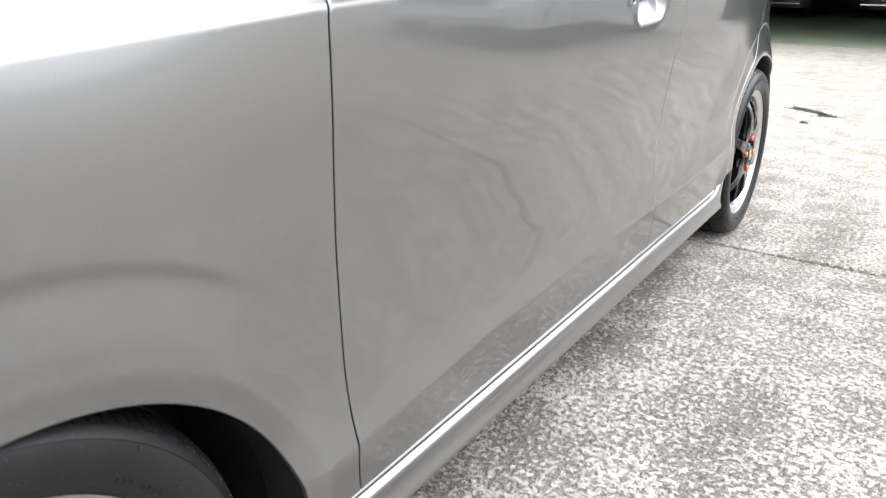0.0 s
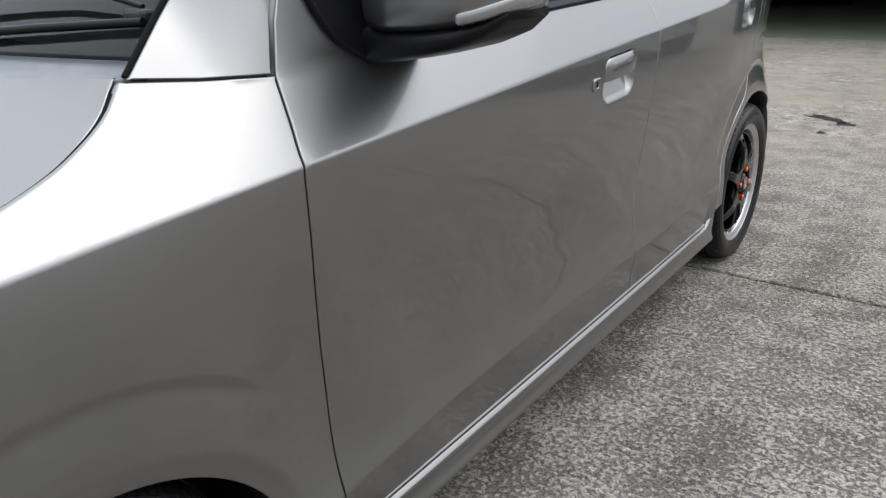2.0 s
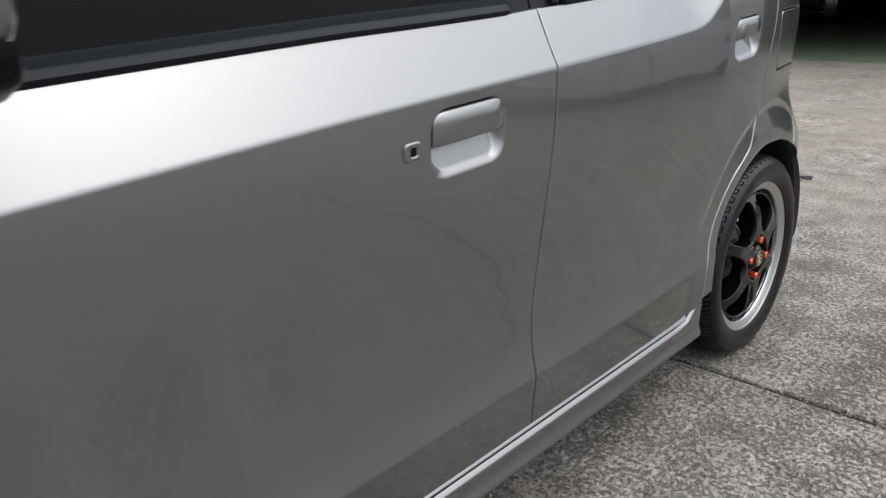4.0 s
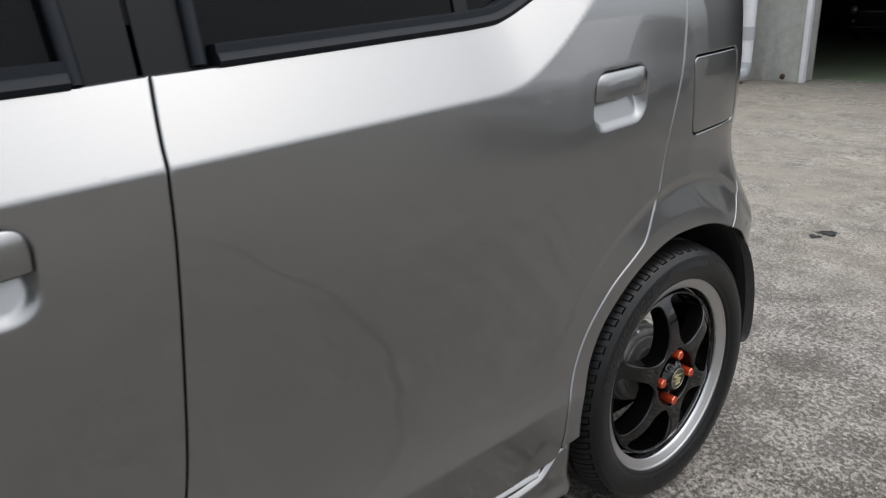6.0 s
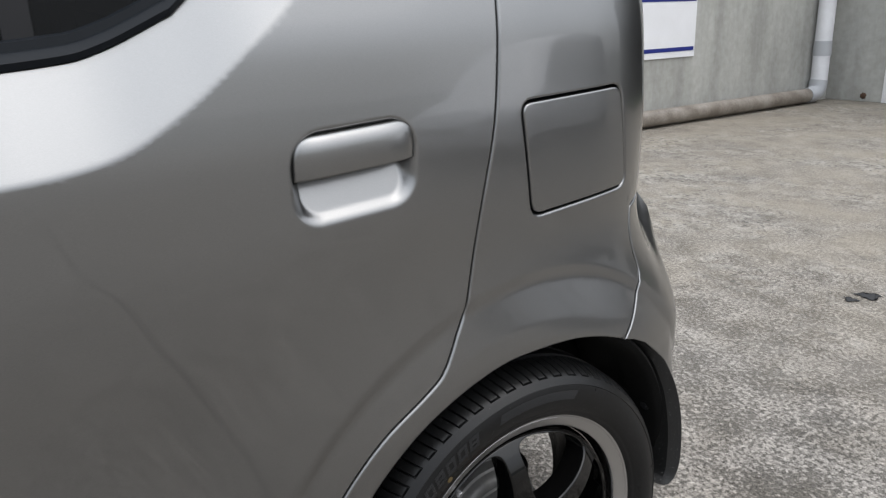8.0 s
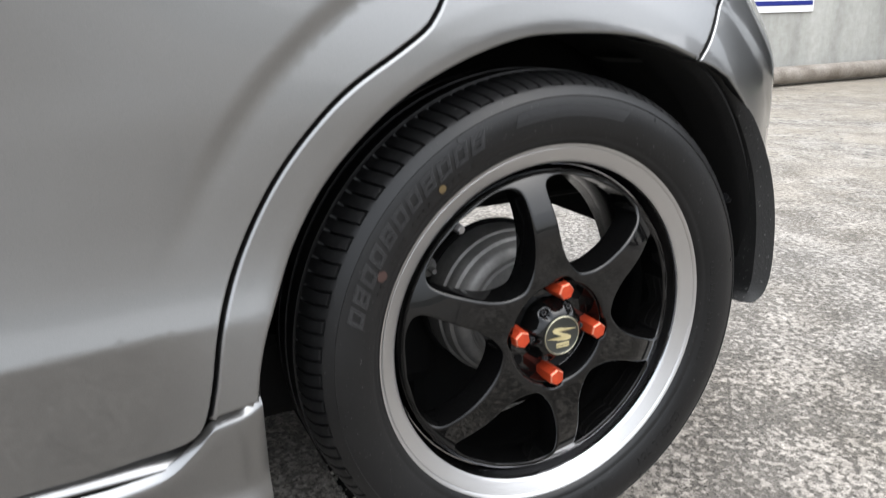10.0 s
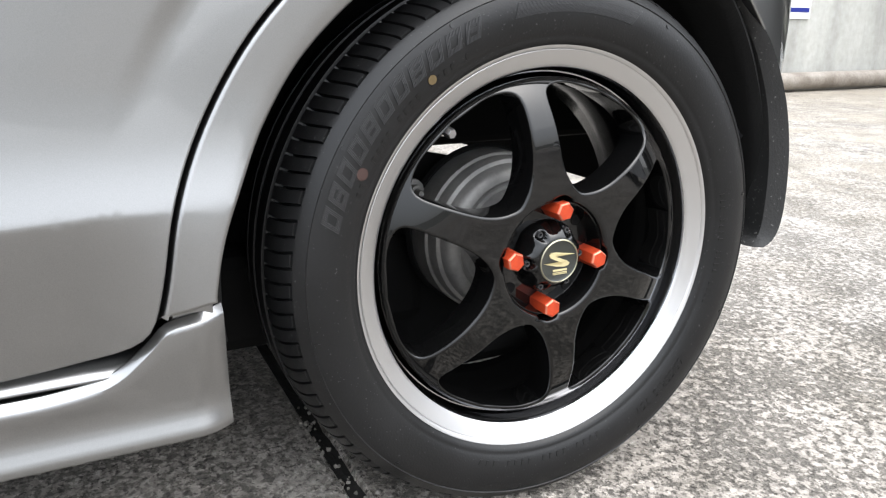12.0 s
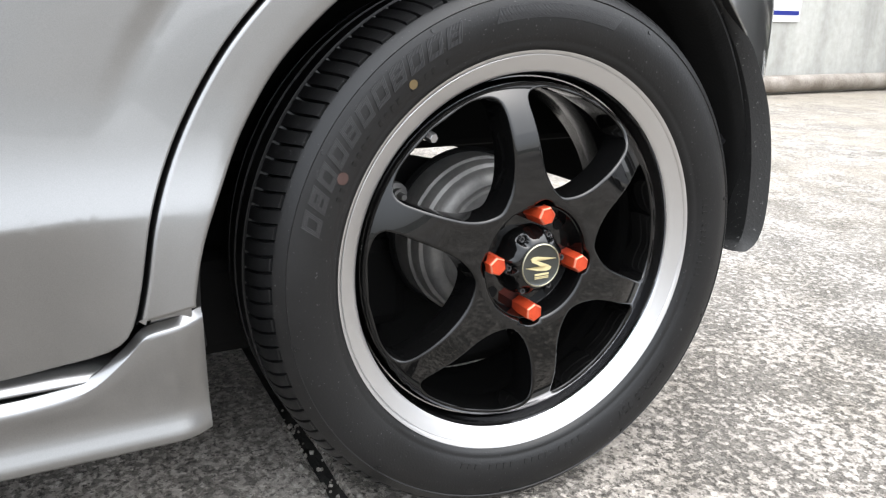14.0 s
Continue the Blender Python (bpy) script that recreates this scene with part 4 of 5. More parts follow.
for sgn, off in SIDES:
    def place(ob):
        if sgn < 0:
            ob.matrix_local = Matrix.Translation((off, 0, 0)) @ Matrix.Diagonal((-1, 1, 1, 1))
        return ob
    base_out = rounded([(0.474, 1.045), (0.489, 0.978), (0.514, 0.935), (0.566, 0.905), (0.70, 0.919), (0.70, 1.06), (0.60, 1.11)], 0.02)
    mirror = part("door_mirror", sheet(base_out, lambda y, z: flank(y, z) + 0.012, grid=0.02, gap=0.0, round_off=0.006, deep=0.012, sign=sgn, offset=off), MIRROR_BLACK, car, "door mirror with a silver shell on a black base")
    place(part("mirror_shell", loft([(-0.055, 0.575, 0.66, 0.962, 1.07), (-0.052, 0.555, 0.675, 0.945, 1.09), (-0.030, 0.548, 0.685, 0.940, 1.105), (0.038, 0.545, 0.69, 0.943, 1.115), (0.090, 0.549, 0.69, 0.949, 1.115), (0.128, 0.558, 0.69, 0.957, 1.105), (0.150, 0.575, 0.685, 0.968, 1.085), (0.162, 0.60, 0.675, 0.985, 1.06)], 5.0), PAINT, mirror, "silver mirror shell", smooth=60))
    place(part("mirror_tray", loft([(-0.105, 0.575, 0.67, 0.899, 0.965), (-0.060, 0.557, 0.68, 0.900, 0.952), (-0.020, 0.553, 0.685, 0.905, 0.946), (0.038, 0.550, 0.688, 0.914, 0.948), (0.090, 0.553, 0.688, 0.926, 0.953), (0.128, 0.562, 0.688, 0.941, 0.962), (0.152, 0.58, 0.68, 0.960, 0.974)], 4.0), MIRROR_BLACK, mirror, "black mirror underside", smooth=60))
    place(part("indicator", loft([(0.100, 0.5490, 0.60, 0.957, 0.971), (0.104, 0.5485, 0.60, 0.955, 0.973), (0.120, 0.5515, 0.61, 0.959, 0.976), (0.137, 0.557, 0.62, 0.964, 0.981), (0.154, 0.574, 0.64, 0.972, 0.987), (0.162, 0.595, 0.65, 0.979, 0.993)], 5.0), LENS, mirror, "clear indicator lens", smooth=60))

# wheel-arch liners, their rolled edge and fixings
def liner(c, r_front, r_rear, x0, x1, a0, a1, sgn, off):
    bm = bmesh.new()
    rows = []
    for a in np.linspace(a0, a1, 60):
        r = np.interp(a, (a0, a1), (r_rear, r_front))
        cs, sn = math.cos(radians(a)), math.sin(radians(a))
        e = x0
        if c[0] > 1 and a < 90:  # tucked under the skin where the tail draws in
            e = min(x0, float(flank(np.array([c[0] + (r + 0.004) * cs]), np.array([max(c[1] + r * sn, 0.33)]))[0]) - 0.012)
        sec = [(e, r + 0.004), (e + 0.002, r), (e - 0.004, r - 0.006), (e - 0.012, r - 0.010), (e - 0.06, r - 0.012), (e - 0.065, r - 0.006), (x1 + 0.05, r - 0.006), (x1, r + 0.01)]
        rows.append([bm.verts.new((x if sgn > 0 else off - x, c[0] + q * cs, c[1] + q * sn)) for x, q in sec])
    for a, b in zip(rows, rows[1:]):
        for i in range(len(a) - 1):
            bm.faces.new((a[i], a[i + 1], b[i + 1], b[i]))
    return bm


for sgn, off in SIDES:
    well = part("arch_liner", liner(RW, 0.333, 0.338, -0.034, -0.27, -4, 186, sgn, off), WELL, car, "dusty black wheel-arch liner", smooth=40)
    part("arch_liner", liner((0.05, 0.24), 0.30, 0.30, -0.03, -0.27, -24, 190, sgn, off), WELL, car, "dusty black wheel-arch liner", smooth=40)
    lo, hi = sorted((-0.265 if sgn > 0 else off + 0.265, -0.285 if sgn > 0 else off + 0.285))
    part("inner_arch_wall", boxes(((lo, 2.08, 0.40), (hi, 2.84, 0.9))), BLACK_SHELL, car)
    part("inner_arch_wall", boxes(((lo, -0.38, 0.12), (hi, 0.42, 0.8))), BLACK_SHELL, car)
    if sgn > 0:
        # the flap that hangs at the back of the rear arch
        bm = bmesh.new()
        rows = []
        for z, y, w in smooth_line([(0.558, 2.640, 0.0), (0.546, 2.676, 0.0), (0.526, 2.712, 0.0), (0.494, 2.744, 0.002), (0.463, 2.766, 0.004), (0.418, 2.789, 0.006), (0.371, 2.803, 0.008), (0.33, 2.809, 0.008), (0.287, 2.810, 0.008), (0.262, 2.806, 0.006), (0.247, 2.797, 0.004), (0.240, 2.783, 0.0)], 0.012):
            x = float(flank(np.array([y]), np.array([max(z, 0.33)]))[0]) - 0.009 * max(0.0, min(1.0, (z - 0.40) / 0.1))
            out = max(0.0, min(1.0, (0.55 - z) / 0.06))
            x = x * (1 - out) + -0.050 * out
            sec = [(x - 0.004, y + 0.006), (x + 0.001, y + 0.001), (x - 0.002, y - 0.006), (x - 0.010, y - 0.012 - w), (x - 0.05, y - 0.016 - w), (x - 0.09, y - 0.02 - w), (x - 0.15, y - 0.022 - w), (x - 0.155, y + 0.01)]
            rows.append([bm.verts.new((a, b, z)) for a, b in sec])
        for a, b in zip(rows, rows[1:]):
            for i in range(len(a)):
                bm.faces.new((a[i], a[(i + 1) % len(a)], b[(i + 1) % len(a)], b[i]))
        bm.faces.new(rows[-1])
        flap = part("mud_flap", bm, LINER, car, "black mud flap with plastic fixings", smooth=35)
        for by, bz in ((2.750, 0.465), (2.774, 0.376), (2.772, 0.282)):
            bolt = part("fixing", lathe([(0.0, 0.004), (0.004, 0.004), (0.0045, 0.002), (0.009, 0.0015), (0.010, -0.004)], 14), PLASTIC, flap, "black plastic push fixing", smooth=40)
            bolt.matrix_local = pose(-0.098, by - 0.002, bz, 0, 0, -90 + (10 if bz < 0.4 else 32))

# ---- wheels ----
WHEEL_X = -0.035
SPIN = 97.8


def arc_pts(r, a0, a1, n):
    return [(r * math.cos(radians(a)), r * math.sin(radians(a))) for a in np.linspace(a0, a1, n)]


def pol(r, a):
    return (r * math.cos(radians(a)), r * math.sin(radians(a)))


def spoke_windows():
    """Six rounded openings between spokes that narrow towards the rim."""
    out = []
    half = [(0.1705, 20.0), (0.1660, 23.6), (0.1580, 24.6), (0.145, 24.3), (0.130, 23.4), (0.112, 21.8), (0.097, 19.4), (0.0845, 15.0), (0.0760, 8.6)]
    for k in range(6):
        m = SPIN - 30 - 60 * k
        line = [pol(0.1722, m), pol(0.1720, m + 13)] + [pol(r, m + a) for r, a in half] + [pol(0.0715, m)] + [pol(r, m - a) for r, a in half[::-1]] + [pol(0.1720, m - 13)]
        out.append(smooth_line(line + line[:1], 0.003)[:-1])
    return out


def disc_x(y, z):
    r = np.hypot(y, z)
    return 0.0095 - 5.6 * np.clip(r - 0.110, 0, 0.08) ** 2 - 0.03 * np.clip(r - 0.066, 0, 0.12) - 0.0012 * step01(0.066, 0.062, r)


def nut_pocket():
    """The round recess in the hub, with a scallop beside each nut."""
    out = []
    for k in range(240):
        r, d = 0.0595, radians((1.5 * k - 84.0 + 45) % 90 - 45)
        if 0.0150 > 0.05 * abs(math.sin(d)):
            r = max(r, 0.05 * math.cos(d) + math.sqrt(0.0150 ** 2 - (0.05 * math.sin(d)) ** 2))
        out.append(pol(r, 1.5 * k))
    return np.array(out)


def spokes_mesh():
    rim = np.array(arc_pts(0.1775, 0, 357, 120))
    return sheet(rim, disc_x, grid=0.0042, gap=0.0, round_off=0.0030, deep=0.040, holes=[nut_pocket()] + spoke_windows(), step=0.003)


def hub_dome():
    """The raised boss round the emblem, scooped out round six small bolts."""
    bm = bmesh.new()
    rings = []
    prof = [(0.0205, 0.0120), (0.0225, 0.0122), (0.0245, 0.0112), (0.0265, 0.0098), (0.0285, 0.0082), (0.0300, 0.0068), (0.0315, 0.0050), (0.0330, 0.0028), (0.0345, 0.0002), (0.0358, -0.0030), (0.0368, -0.0070), (0.0374, -0.0110), (0.0378, -0.0160)]
    for r, x in prof:
        ring = []
        for k in range(180):
            a = 2.0 * k
            d = (a - 3 + 30) % 60 - 30
            gone = math.hypot(r - 0.0315, 0.0315 * radians(d))
            scoop = float(step01(0.0062, 0.0046, gone))
            side = float(step01(0.026, 0.034, r)) * float(step01(12, 24, abs(d)))
            ring.append(bm.verts.new((min(x, x * (1 - scoop) + 0.0008 * scoop) - 0.0025 * side, *pol(r - 0.0012 * side, a))))
        rings.append(ring)
    for a, b in zip(rings, rings[1:]):
        for k in range(180):
            bm.faces.new((a[k], a[(k + 1) % 180], b[(k + 1) % 180], b[k]))
    return bm


def tyre_mesh():
    side = [(0.200, -0.012), (0.2055, -0.003), (0.2095, 0.0025), (0.2135, 0.0050), (0.2150, 0.0050), (0.2165, 0.0062), (0.223, 0.0090), (0.232, 0.0112), (0.242, 0.0118), (0.251, 0.0106), (0.2565, 0.0085), (0.2575, 0.0092), (0.2590, 0.0078), (0.2650, 0.0030), (0.2668, 0.0010), (0.2678, -0.0003), (0.2687, -0.0016), (0.2700, -0.0035)]
    tread = [(0.2735, -0.0105), (0.2762, -0.0190), (0.2785, -0.0300), (0.2795, -0.0420), (0.2798, -0.0440), (0.2735, -0.0450), (0.2735, -0.0510), (0.2805, -0.0520), (0.281, -0.074), (0.2745, -0.075), (0.2745, -0.081), (0.281, -0.082), (0.2800, -0.108), (0.2740, -0.109), (0.2740, -0.115), (0.279, -0.116), (0.276, -0.140), (0.268, -0.154)]
    back = [(0.250, -0.167), (0.235, -0.168), (0.215, -0.160), (0.200, -0.148)]
    prof = side + tread + back
    n0, count = len(side), 122
    cuts = (0.0, 0.035, 0.175, 0.21, 0.46, 0.74)
    turns = [(k + c, 1 <= i <= 2, k % 2 == 0 and i > 0 or k % 2 == 1 and i < 3) for k in range(count) for i, c in enumerate(cuts)]
    bm = bmesh.new()
    rings = []
    for i, (r, x) in enumerate(prof):
        grooved = -0.043 < x < -0.0015 and i >= n0 - 2
        depth = 0.0 if not grooved else 0.0062 if i > n0 else 0.0045
        bend = 0.0 if x > 0 else 22.0 * min(-x, 0.05) - 260.0 * min(-x, 0.05) ** 2
        hook = 0.0030 if i == n0 - 3 else 0.0
        rings.append([bm.verts.new((x - (hook if tied else 0.0) * 0.6, *pol(r - (depth if cut else 0.0) - (hook if tied else 0.0), 360.0 * (u + bend) / count))) for u, cut, tied in turns])
    n = len(turns)
    for a, b in zip(rings, rings[1:]):
        for k in range(n):
            bm.faces.new((a[k], a[(k + 1) % n], b[(k + 1) % n], b[k]))
    return bm


def sidewall(r):
    return float(np.interp(r, (0.2165, 0.223, 0.232, 0.242, 0.251, 0.2565), (0.0062, 0.0090, 0.0112, 0.0118, 0.0106, 0.0085)))


def raised(polys, lift):
    """Flat marks, given as lists of (r, angle), laid proud on the sidewall."""
    bm = bmesh.new()
    for pl in polys:
        lows = [bm.verts.new((sidewall(r) - 0.001, *pol(r, a))) for r, a in pl]
        tops = [bm.verts.new((sidewall(r) + lift, *pol(r, a))) for r, a in pl]
        n = len(pl)
        if n == 10:
            for i in range(4):
                bm.faces.new((tops[i], tops[i + 1], tops[8 - i], tops[9 - i]))
        else:
            bm.faces.new(tops)
        for i in range(n):
            bm.faces.new((lows[i], lows[(i + 1) % n], tops[(i + 1) % n], tops[i]))
    return bm


def hatch(a0, a1, r0, r1, pitch=0.45, fill=0.5, skew=1.2):
    out = []
    n = max(1, int(abs(a1 - a0) / pitch))
    for i in range(n):
        a = a0 + (a1 - a0) * i / n
        w = (a1 - a0) / n * fill
        k = skew * (1 if a1 > a0 else -1)
        rs = np.linspace(r0, r1, 5)
        out.append([(r, a + w + k * (r - r0) / (r1 - r0)) for r in rs] + [(r, a + k * (r - r0) / (r1 - r0)) for r in rs[::-1]])
    return out


def letter_hatch(a, k):
    """A slanted block of fine ribs, open in the middle."""
    out = []
    for i, rib in enumerate(hatch(a, a - 3.9, 0.2330, 0.2500, 0.34, 0.52, 1.6)):
        if i < 3 or i > 7:
            out.append(rib)
            continue
        for u0, u1 in ((0.0, 0.24), (0.40, 0.60), (0.76, 1.0)):
            if u0 == 0.40 and k % 3 != 1:
                continue
            (r0, a0), (r1, a1), (r2, a2), (r3, a3) = rib[0], rib[4], rib[5], rib[9]
            us = np.linspace(u0, u1, 5)
            out.append([(r0 + (r1 - r0) * u, a0 + (a1 - a0) * u) for u in us] + [(r0 + (r1 - r0) * u, a3 + (a2 - a3) * u) for u in us[::-1]])
    return out


def arc_text(text, size, r, a_mid):
    """Raised writing that follows the tyre, read with its feet towards the hub."""
    cu = bpy.data.curves.new("writing", "FONT")
    cu.body, cu.size, cu.align_x, cu.extrude = text, size, "CENTER", 0.0006
    tmp = new("writing_shape", cu)
    bpy.context.view_layer.update()
    me = bpy.data.meshes.new_from_object(tmp)
    bpy.data.objects.remove(tmp)
    for v in me.vertices:
        rr = r + v.co.y
        a = radians(a_mid) - v.co.x / r
        v.co = (sidewall(rr) + v.co.z, rr * math.cos(a), rr * math.sin(a))
    return me


CAP_RING = material("dull_gold_ring", (0.32, 0.30, 0.22), 0.35, 0.8)
RIB = material("dark_enamel_ribs", (0.06, 0.06, 0.062), 0.2, 0.6)
WHEEL_MESHES = {}


def kept(key, make, mat, smooth=None):
    if key not in WHEEL_MESHES:
        got = make()
        if isinstance(got, bpy.types.Mesh):
            me = got
        else:
            me = bpy.data.meshes.new(key)
            bmesh.ops.recalc_face_normals(got, faces=got.faces[:])
            got.to_mesh(me)
            got.free()
            for p in me.polygons:
                p.use_smooth = smooth is not None
            if smooth is not None and smooth < 180:
                me.set_sharp_from_angle(angle=radians(smooth))
        me.materials.clear()
        me.materials.append(mat)
        WHEEL_MESHES[key] = me
    return WHEEL_MESHES[key]


def hex_nut():
    bm = lathe([(0.0, 0.0145), (0.0082, 0.0145), (0.0098, 0.0120), (0.0100, -0.008), (0.0100, -0.016)], 6)
    return bm


def nut_rim():
    bm = bmesh.new()
    for k in range(6):
        a = 60 * k
        p0, p1 = pol(0.0083, a), pol(0.0083, a + 60)
        q0, q1 = pol(0.0095, a), pol(0.0095, a + 60)
        f = [bm.verts.new((0.0148, *p0)), bm.verts.new((0.0148, *p1)), bm.verts.new((0.0129, *q1)), bm.verts.new((0.0129, *q0))]
        bm.faces.new(f)
    return bm


def emblem():
    bm = bmesh.new()
    swoosh = [(0.88, 0.27), (0.30, 0.37), (-0.20, 0.46), (-0.48, 0.45), (-0.60, 0.36), (-0.52, 0.21), (0.10, -0.10), (0.16, -0.15), (0.05, -0.19), (-0.90, -0.05), (-0.20, -0.25), (0.28, -0.31), (0.52, -0.27), (0.60, -0.15), (0.44, -0.03), (-0.22, 0.25), (-0.28, 0.30), (-0.15, 0.34), (0.25, 0.31)]
    bars = [[(-0.34, z), (0.46, z), (0.46, z - h), (-0.34, z - h)] for z, h in ((-0.42, 0.09), (-0.57, 0.035), (-0.64, 0.035))]
    for unit in [swoosh] + bars:
        pts = [(0.0238 * y, 0.0238 * z) for y, z in unit]
        lo = [bm.verts.new((0.0125, y, z)) for y, z in pts]
        hi = [bm.verts.new((0.0142, y, z)) for y, z in pts]
        bm.faces.new(hi)
        for i in range(len(pts)):
            bm.faces.new((lo[i], lo[(i + 1) % len(pts)], hi[(i + 1) % len(pts)], hi[i]))
    bmesh.ops.triangulate(bm, faces=bm.faces[:])
    return bm


def build_wheel(m):
    barrel = [(0.184, -0.150), (0.174, -0.14), (0.171, -0.085), (0.1735, -0.060), (0.1765, -0.054), (0.1800, -0.047), (0.1806, -0.036), (0.1812, -0.0330)]
    step_ring = [(0.1812, -0.0330), (0.1815, -0.0324), (0.1827, -0.0322), (0.1836, -0.0240), (0.1842, -0.0235), (0.1850, -0.0160), (0.1862, -0.0128), (0.1872, -0.0112)]
    lip = [(0.1872, -0.0112), (0.1882, -0.0102), (0.1900, -0.0092), (0.2030, -0.0028), (0.2034, -0.0031), (0.2038, -0.0024), (0.2070, -0.0005), (0.2082, -0.0003), (0.2091, -0.0012), (0.2095, -0.004), (0.2095, -0.012)]
    wheel = part("wheel", kept("lip", lambda: lathe(lip, 160), LIP, 50), LIP, car, "six-spoke gloss black wheel with a machined lip")
    wheel.matrix_local = m
    part("tyre", kept("tyre", tyre_mesh, RUBBER, 45), RUBBER, wheel, "low-profile black tyre")
    part("barrel", kept("barrel", lambda: lathe(barrel, 160), BARREL, 50), BARREL, wheel)
    part("polished_step", kept("step", lambda: lathe(step_ring, 160), STEP_METAL, 50), STEP_METAL, wheel, "polished aluminium step inside the lip")
    part("spokes", kept("spokes", spokes_mesh, GLOSS_BLACK), GLOSS_BLACK, wheel, "six swept gloss black spokes")
    part("hub_pocket", kept("pocket", lambda: lathe([(0.0640, -0.012), (0.0588, 0.0035), (0.0580, 0.0035), (0.0545, -0.0145), (0.0535, -0.0155), (0.0360, -0.0155)], 96), GLOSS_BLACK, 30), GLOSS_BLACK, wheel)
    centre = part("emblem_cap", kept("cap", lambda: lathe([(0.0, 0.0132), (0.0225, 0.0132), (0.0245, 0.0140), (0.0262, 0.0134), (0.0266, 0.011), (0.0266, 0.0)], 48), CAP_FACE, 40), CAP_FACE, wheel, "dark emblem cap")
    centre.matrix_local = Matrix.Diagonal((1, 0.86, 0.86, 1))
    centre = part("cap_rim", kept("cap_rim", lambda: lathe([(0.0242, 0.0136), (0.0250, 0.0147), (0.0262, 0.0140)], 48), CAP_RING, 60), CAP_RING, wheel)
    centre.matrix_local = Matrix.Diagonal((1, 0.86, 0.86, 1))
    centre = part("cap_print", kept("emblem", emblem, GOLD), GOLD, wheel)
    centre.matrix_local = Matrix.Diagonal((1, 0.86, 0.86, 1))
    boss = part("hub_boss", kept("dome", hub_dome, GLOSS_BLACK, 60), GLOSS_BLACK, wheel, "gloss black hub boss with small bolts")
    for k in range(6):
        screw = part("cap_bolt", kept("screw", lambda: lathe([(0.0, 0.0020), (0.0013, 0.0020), (0.0016, 0.0042), (0.0030, 0.0045), (0.0034, 0.0036), (0.0034, 0.0)], 10), RIB, 30), RIB, boss, "small dark cap bolt")
        screw.matrix_local = Matrix.Translation((0, *pol(0.0315, 3 + 60 * k)))
    for k in range(4):
        a = 84.0 - 90 * k
        nut = part("lug_nut", kept("nut", hex_nut, NUT, 20), NUT, wheel, "orange-red hexagonal wheel nut")
        nut.matrix_local = Matrix.Translation((0, *pol(0.05, a))) @ pose(0, 0, 0, 11 * k + 8, 0, 0)
        part("chipped_edge", kept("nut_rim", nut_rim, NUT_EDGE), NUT_EDGE, nut)
        # a flat black disc paints the shade of a recess between the nuts
        hole = part("bolt_hole", kept("hole", lambda: lathe([(0.0, -0.0150), (0.0052, -0.0150), (0.0060, -0.0148)], 16), BLACK_SHELL, 40), BLACK_SHELL, wheel)
        hole.matrix_local = Matrix.Translation((0, *pol(0.05, a - 45)))
    drum_o = part("brake_drum", kept("drum", lambda: lathe([(0.0, -0.062), (0.040, -0.062), (0.042, -0.068), (0.047, -0.070), (0.060, -0.070), (0.062, -0.0735), (0.066, -0.0735), (0.068, -0.070), (0.076, -0.071), (0.081, -0.076), (0.083, -0.086), (0.087, -0.088), (0.089, -0.094), (0.089, -0.104), (0.092, -0.106), (0.092, -0.140), (0.0, -0.140)], 72), DRUM, 40), DRUM, wheel, "weathered grey brake drum")
    part("backing_plate", kept("backing", lambda: lathe([(0.0, -0.141), (0.094, -0.141), (0.097, -0.146), (0.094, -0.152), (0.0, -0.152)], 48), BLACK_SHELL, 40), BLACK_SHELL, wheel)
    va = 129.6
    stem = part("valve_stem", kept("stem", lambda: tube([(-0.056, *pol(0.180, va)), (-0.050, *pol(0.1785, va)), (-0.044, *pol(0.1765, va)), (-0.034, *pol(0.1735, va)), (-0.026, *pol(0.171, va))], [0.0085, 0.0080, 0.0062, 0.0052, 0.0048], 14), RUBBER, 50), RUBBER, wheel, "black rubber valve stem")
    part("valve_collar", kept("valve_collar", lambda: tube([(-0.0275, *pol(0.1715, va)), (-0.0245, *pol(0.1706, va))], 0.0060, 18), CHROME, 40), CHROME, stem, "bright metal valve collar")
    part("valve_cap", kept("valve_cap", lambda: tube([(-0.0245, *pol(0.1706, va)), (-0.0140, *pol(0.1674, va)), (-0.0125, *pol(0.1670, va))], [0.0050, 0.0050, 0.0042], 6), CAP_METAL, 30), CAP_METAL, stem, "grey metal hexagonal valve cap")
    plate_bolt = part("plate_bolt", kept("plate_bolt", lambda: lathe([(0.0, 0.030), (0.0030, 0.030), (0.0038, 0.028), (0.0038, 0.018), (0.0070, 0.018), (0.0070, 0.010), (0.0125, 0.009), (0.0130, 0.0)], 12), DRUM, 30), DRUM, wheel, "weathered bolt on the brake backing plate")
    plate_bolt.matrix_local = Matrix.Translation((-0.142, *pol(0.106, 150.5)))
    tyre = wheel.children[0]
    for k in range(11):
        a = 166.5 - 4.95 * k
        tagged(part("letter_block", kept("letter%d" % k, lambda: raised(letter_hatch(a, k), 0.0009), RUBBER_MARK), RUBBER_MARK, tyre), kind="stuff")
    tagged(part("sidewall_band", kept("band", lambda: raised(hatch(104.0, 72, 0.2365, 0.2490, 0.34, 0.5, 1.4), 0.0007), RUBBER_MARK), RUBBER_MARK, tyre), kind="stuff")
    small = []
    for k, a in enumerate(list(np.arange(158, 118, -2.1)) + list(np.arange(12, -22, -1.9)) + list(np.arange(-70, -112, -2.3))):
        if k % 5 != 3:
            small.append([(0.2212, a), (0.2212, a - 0.8), (0.2262, a - 0.9), (0.2262, a - 0.1)])
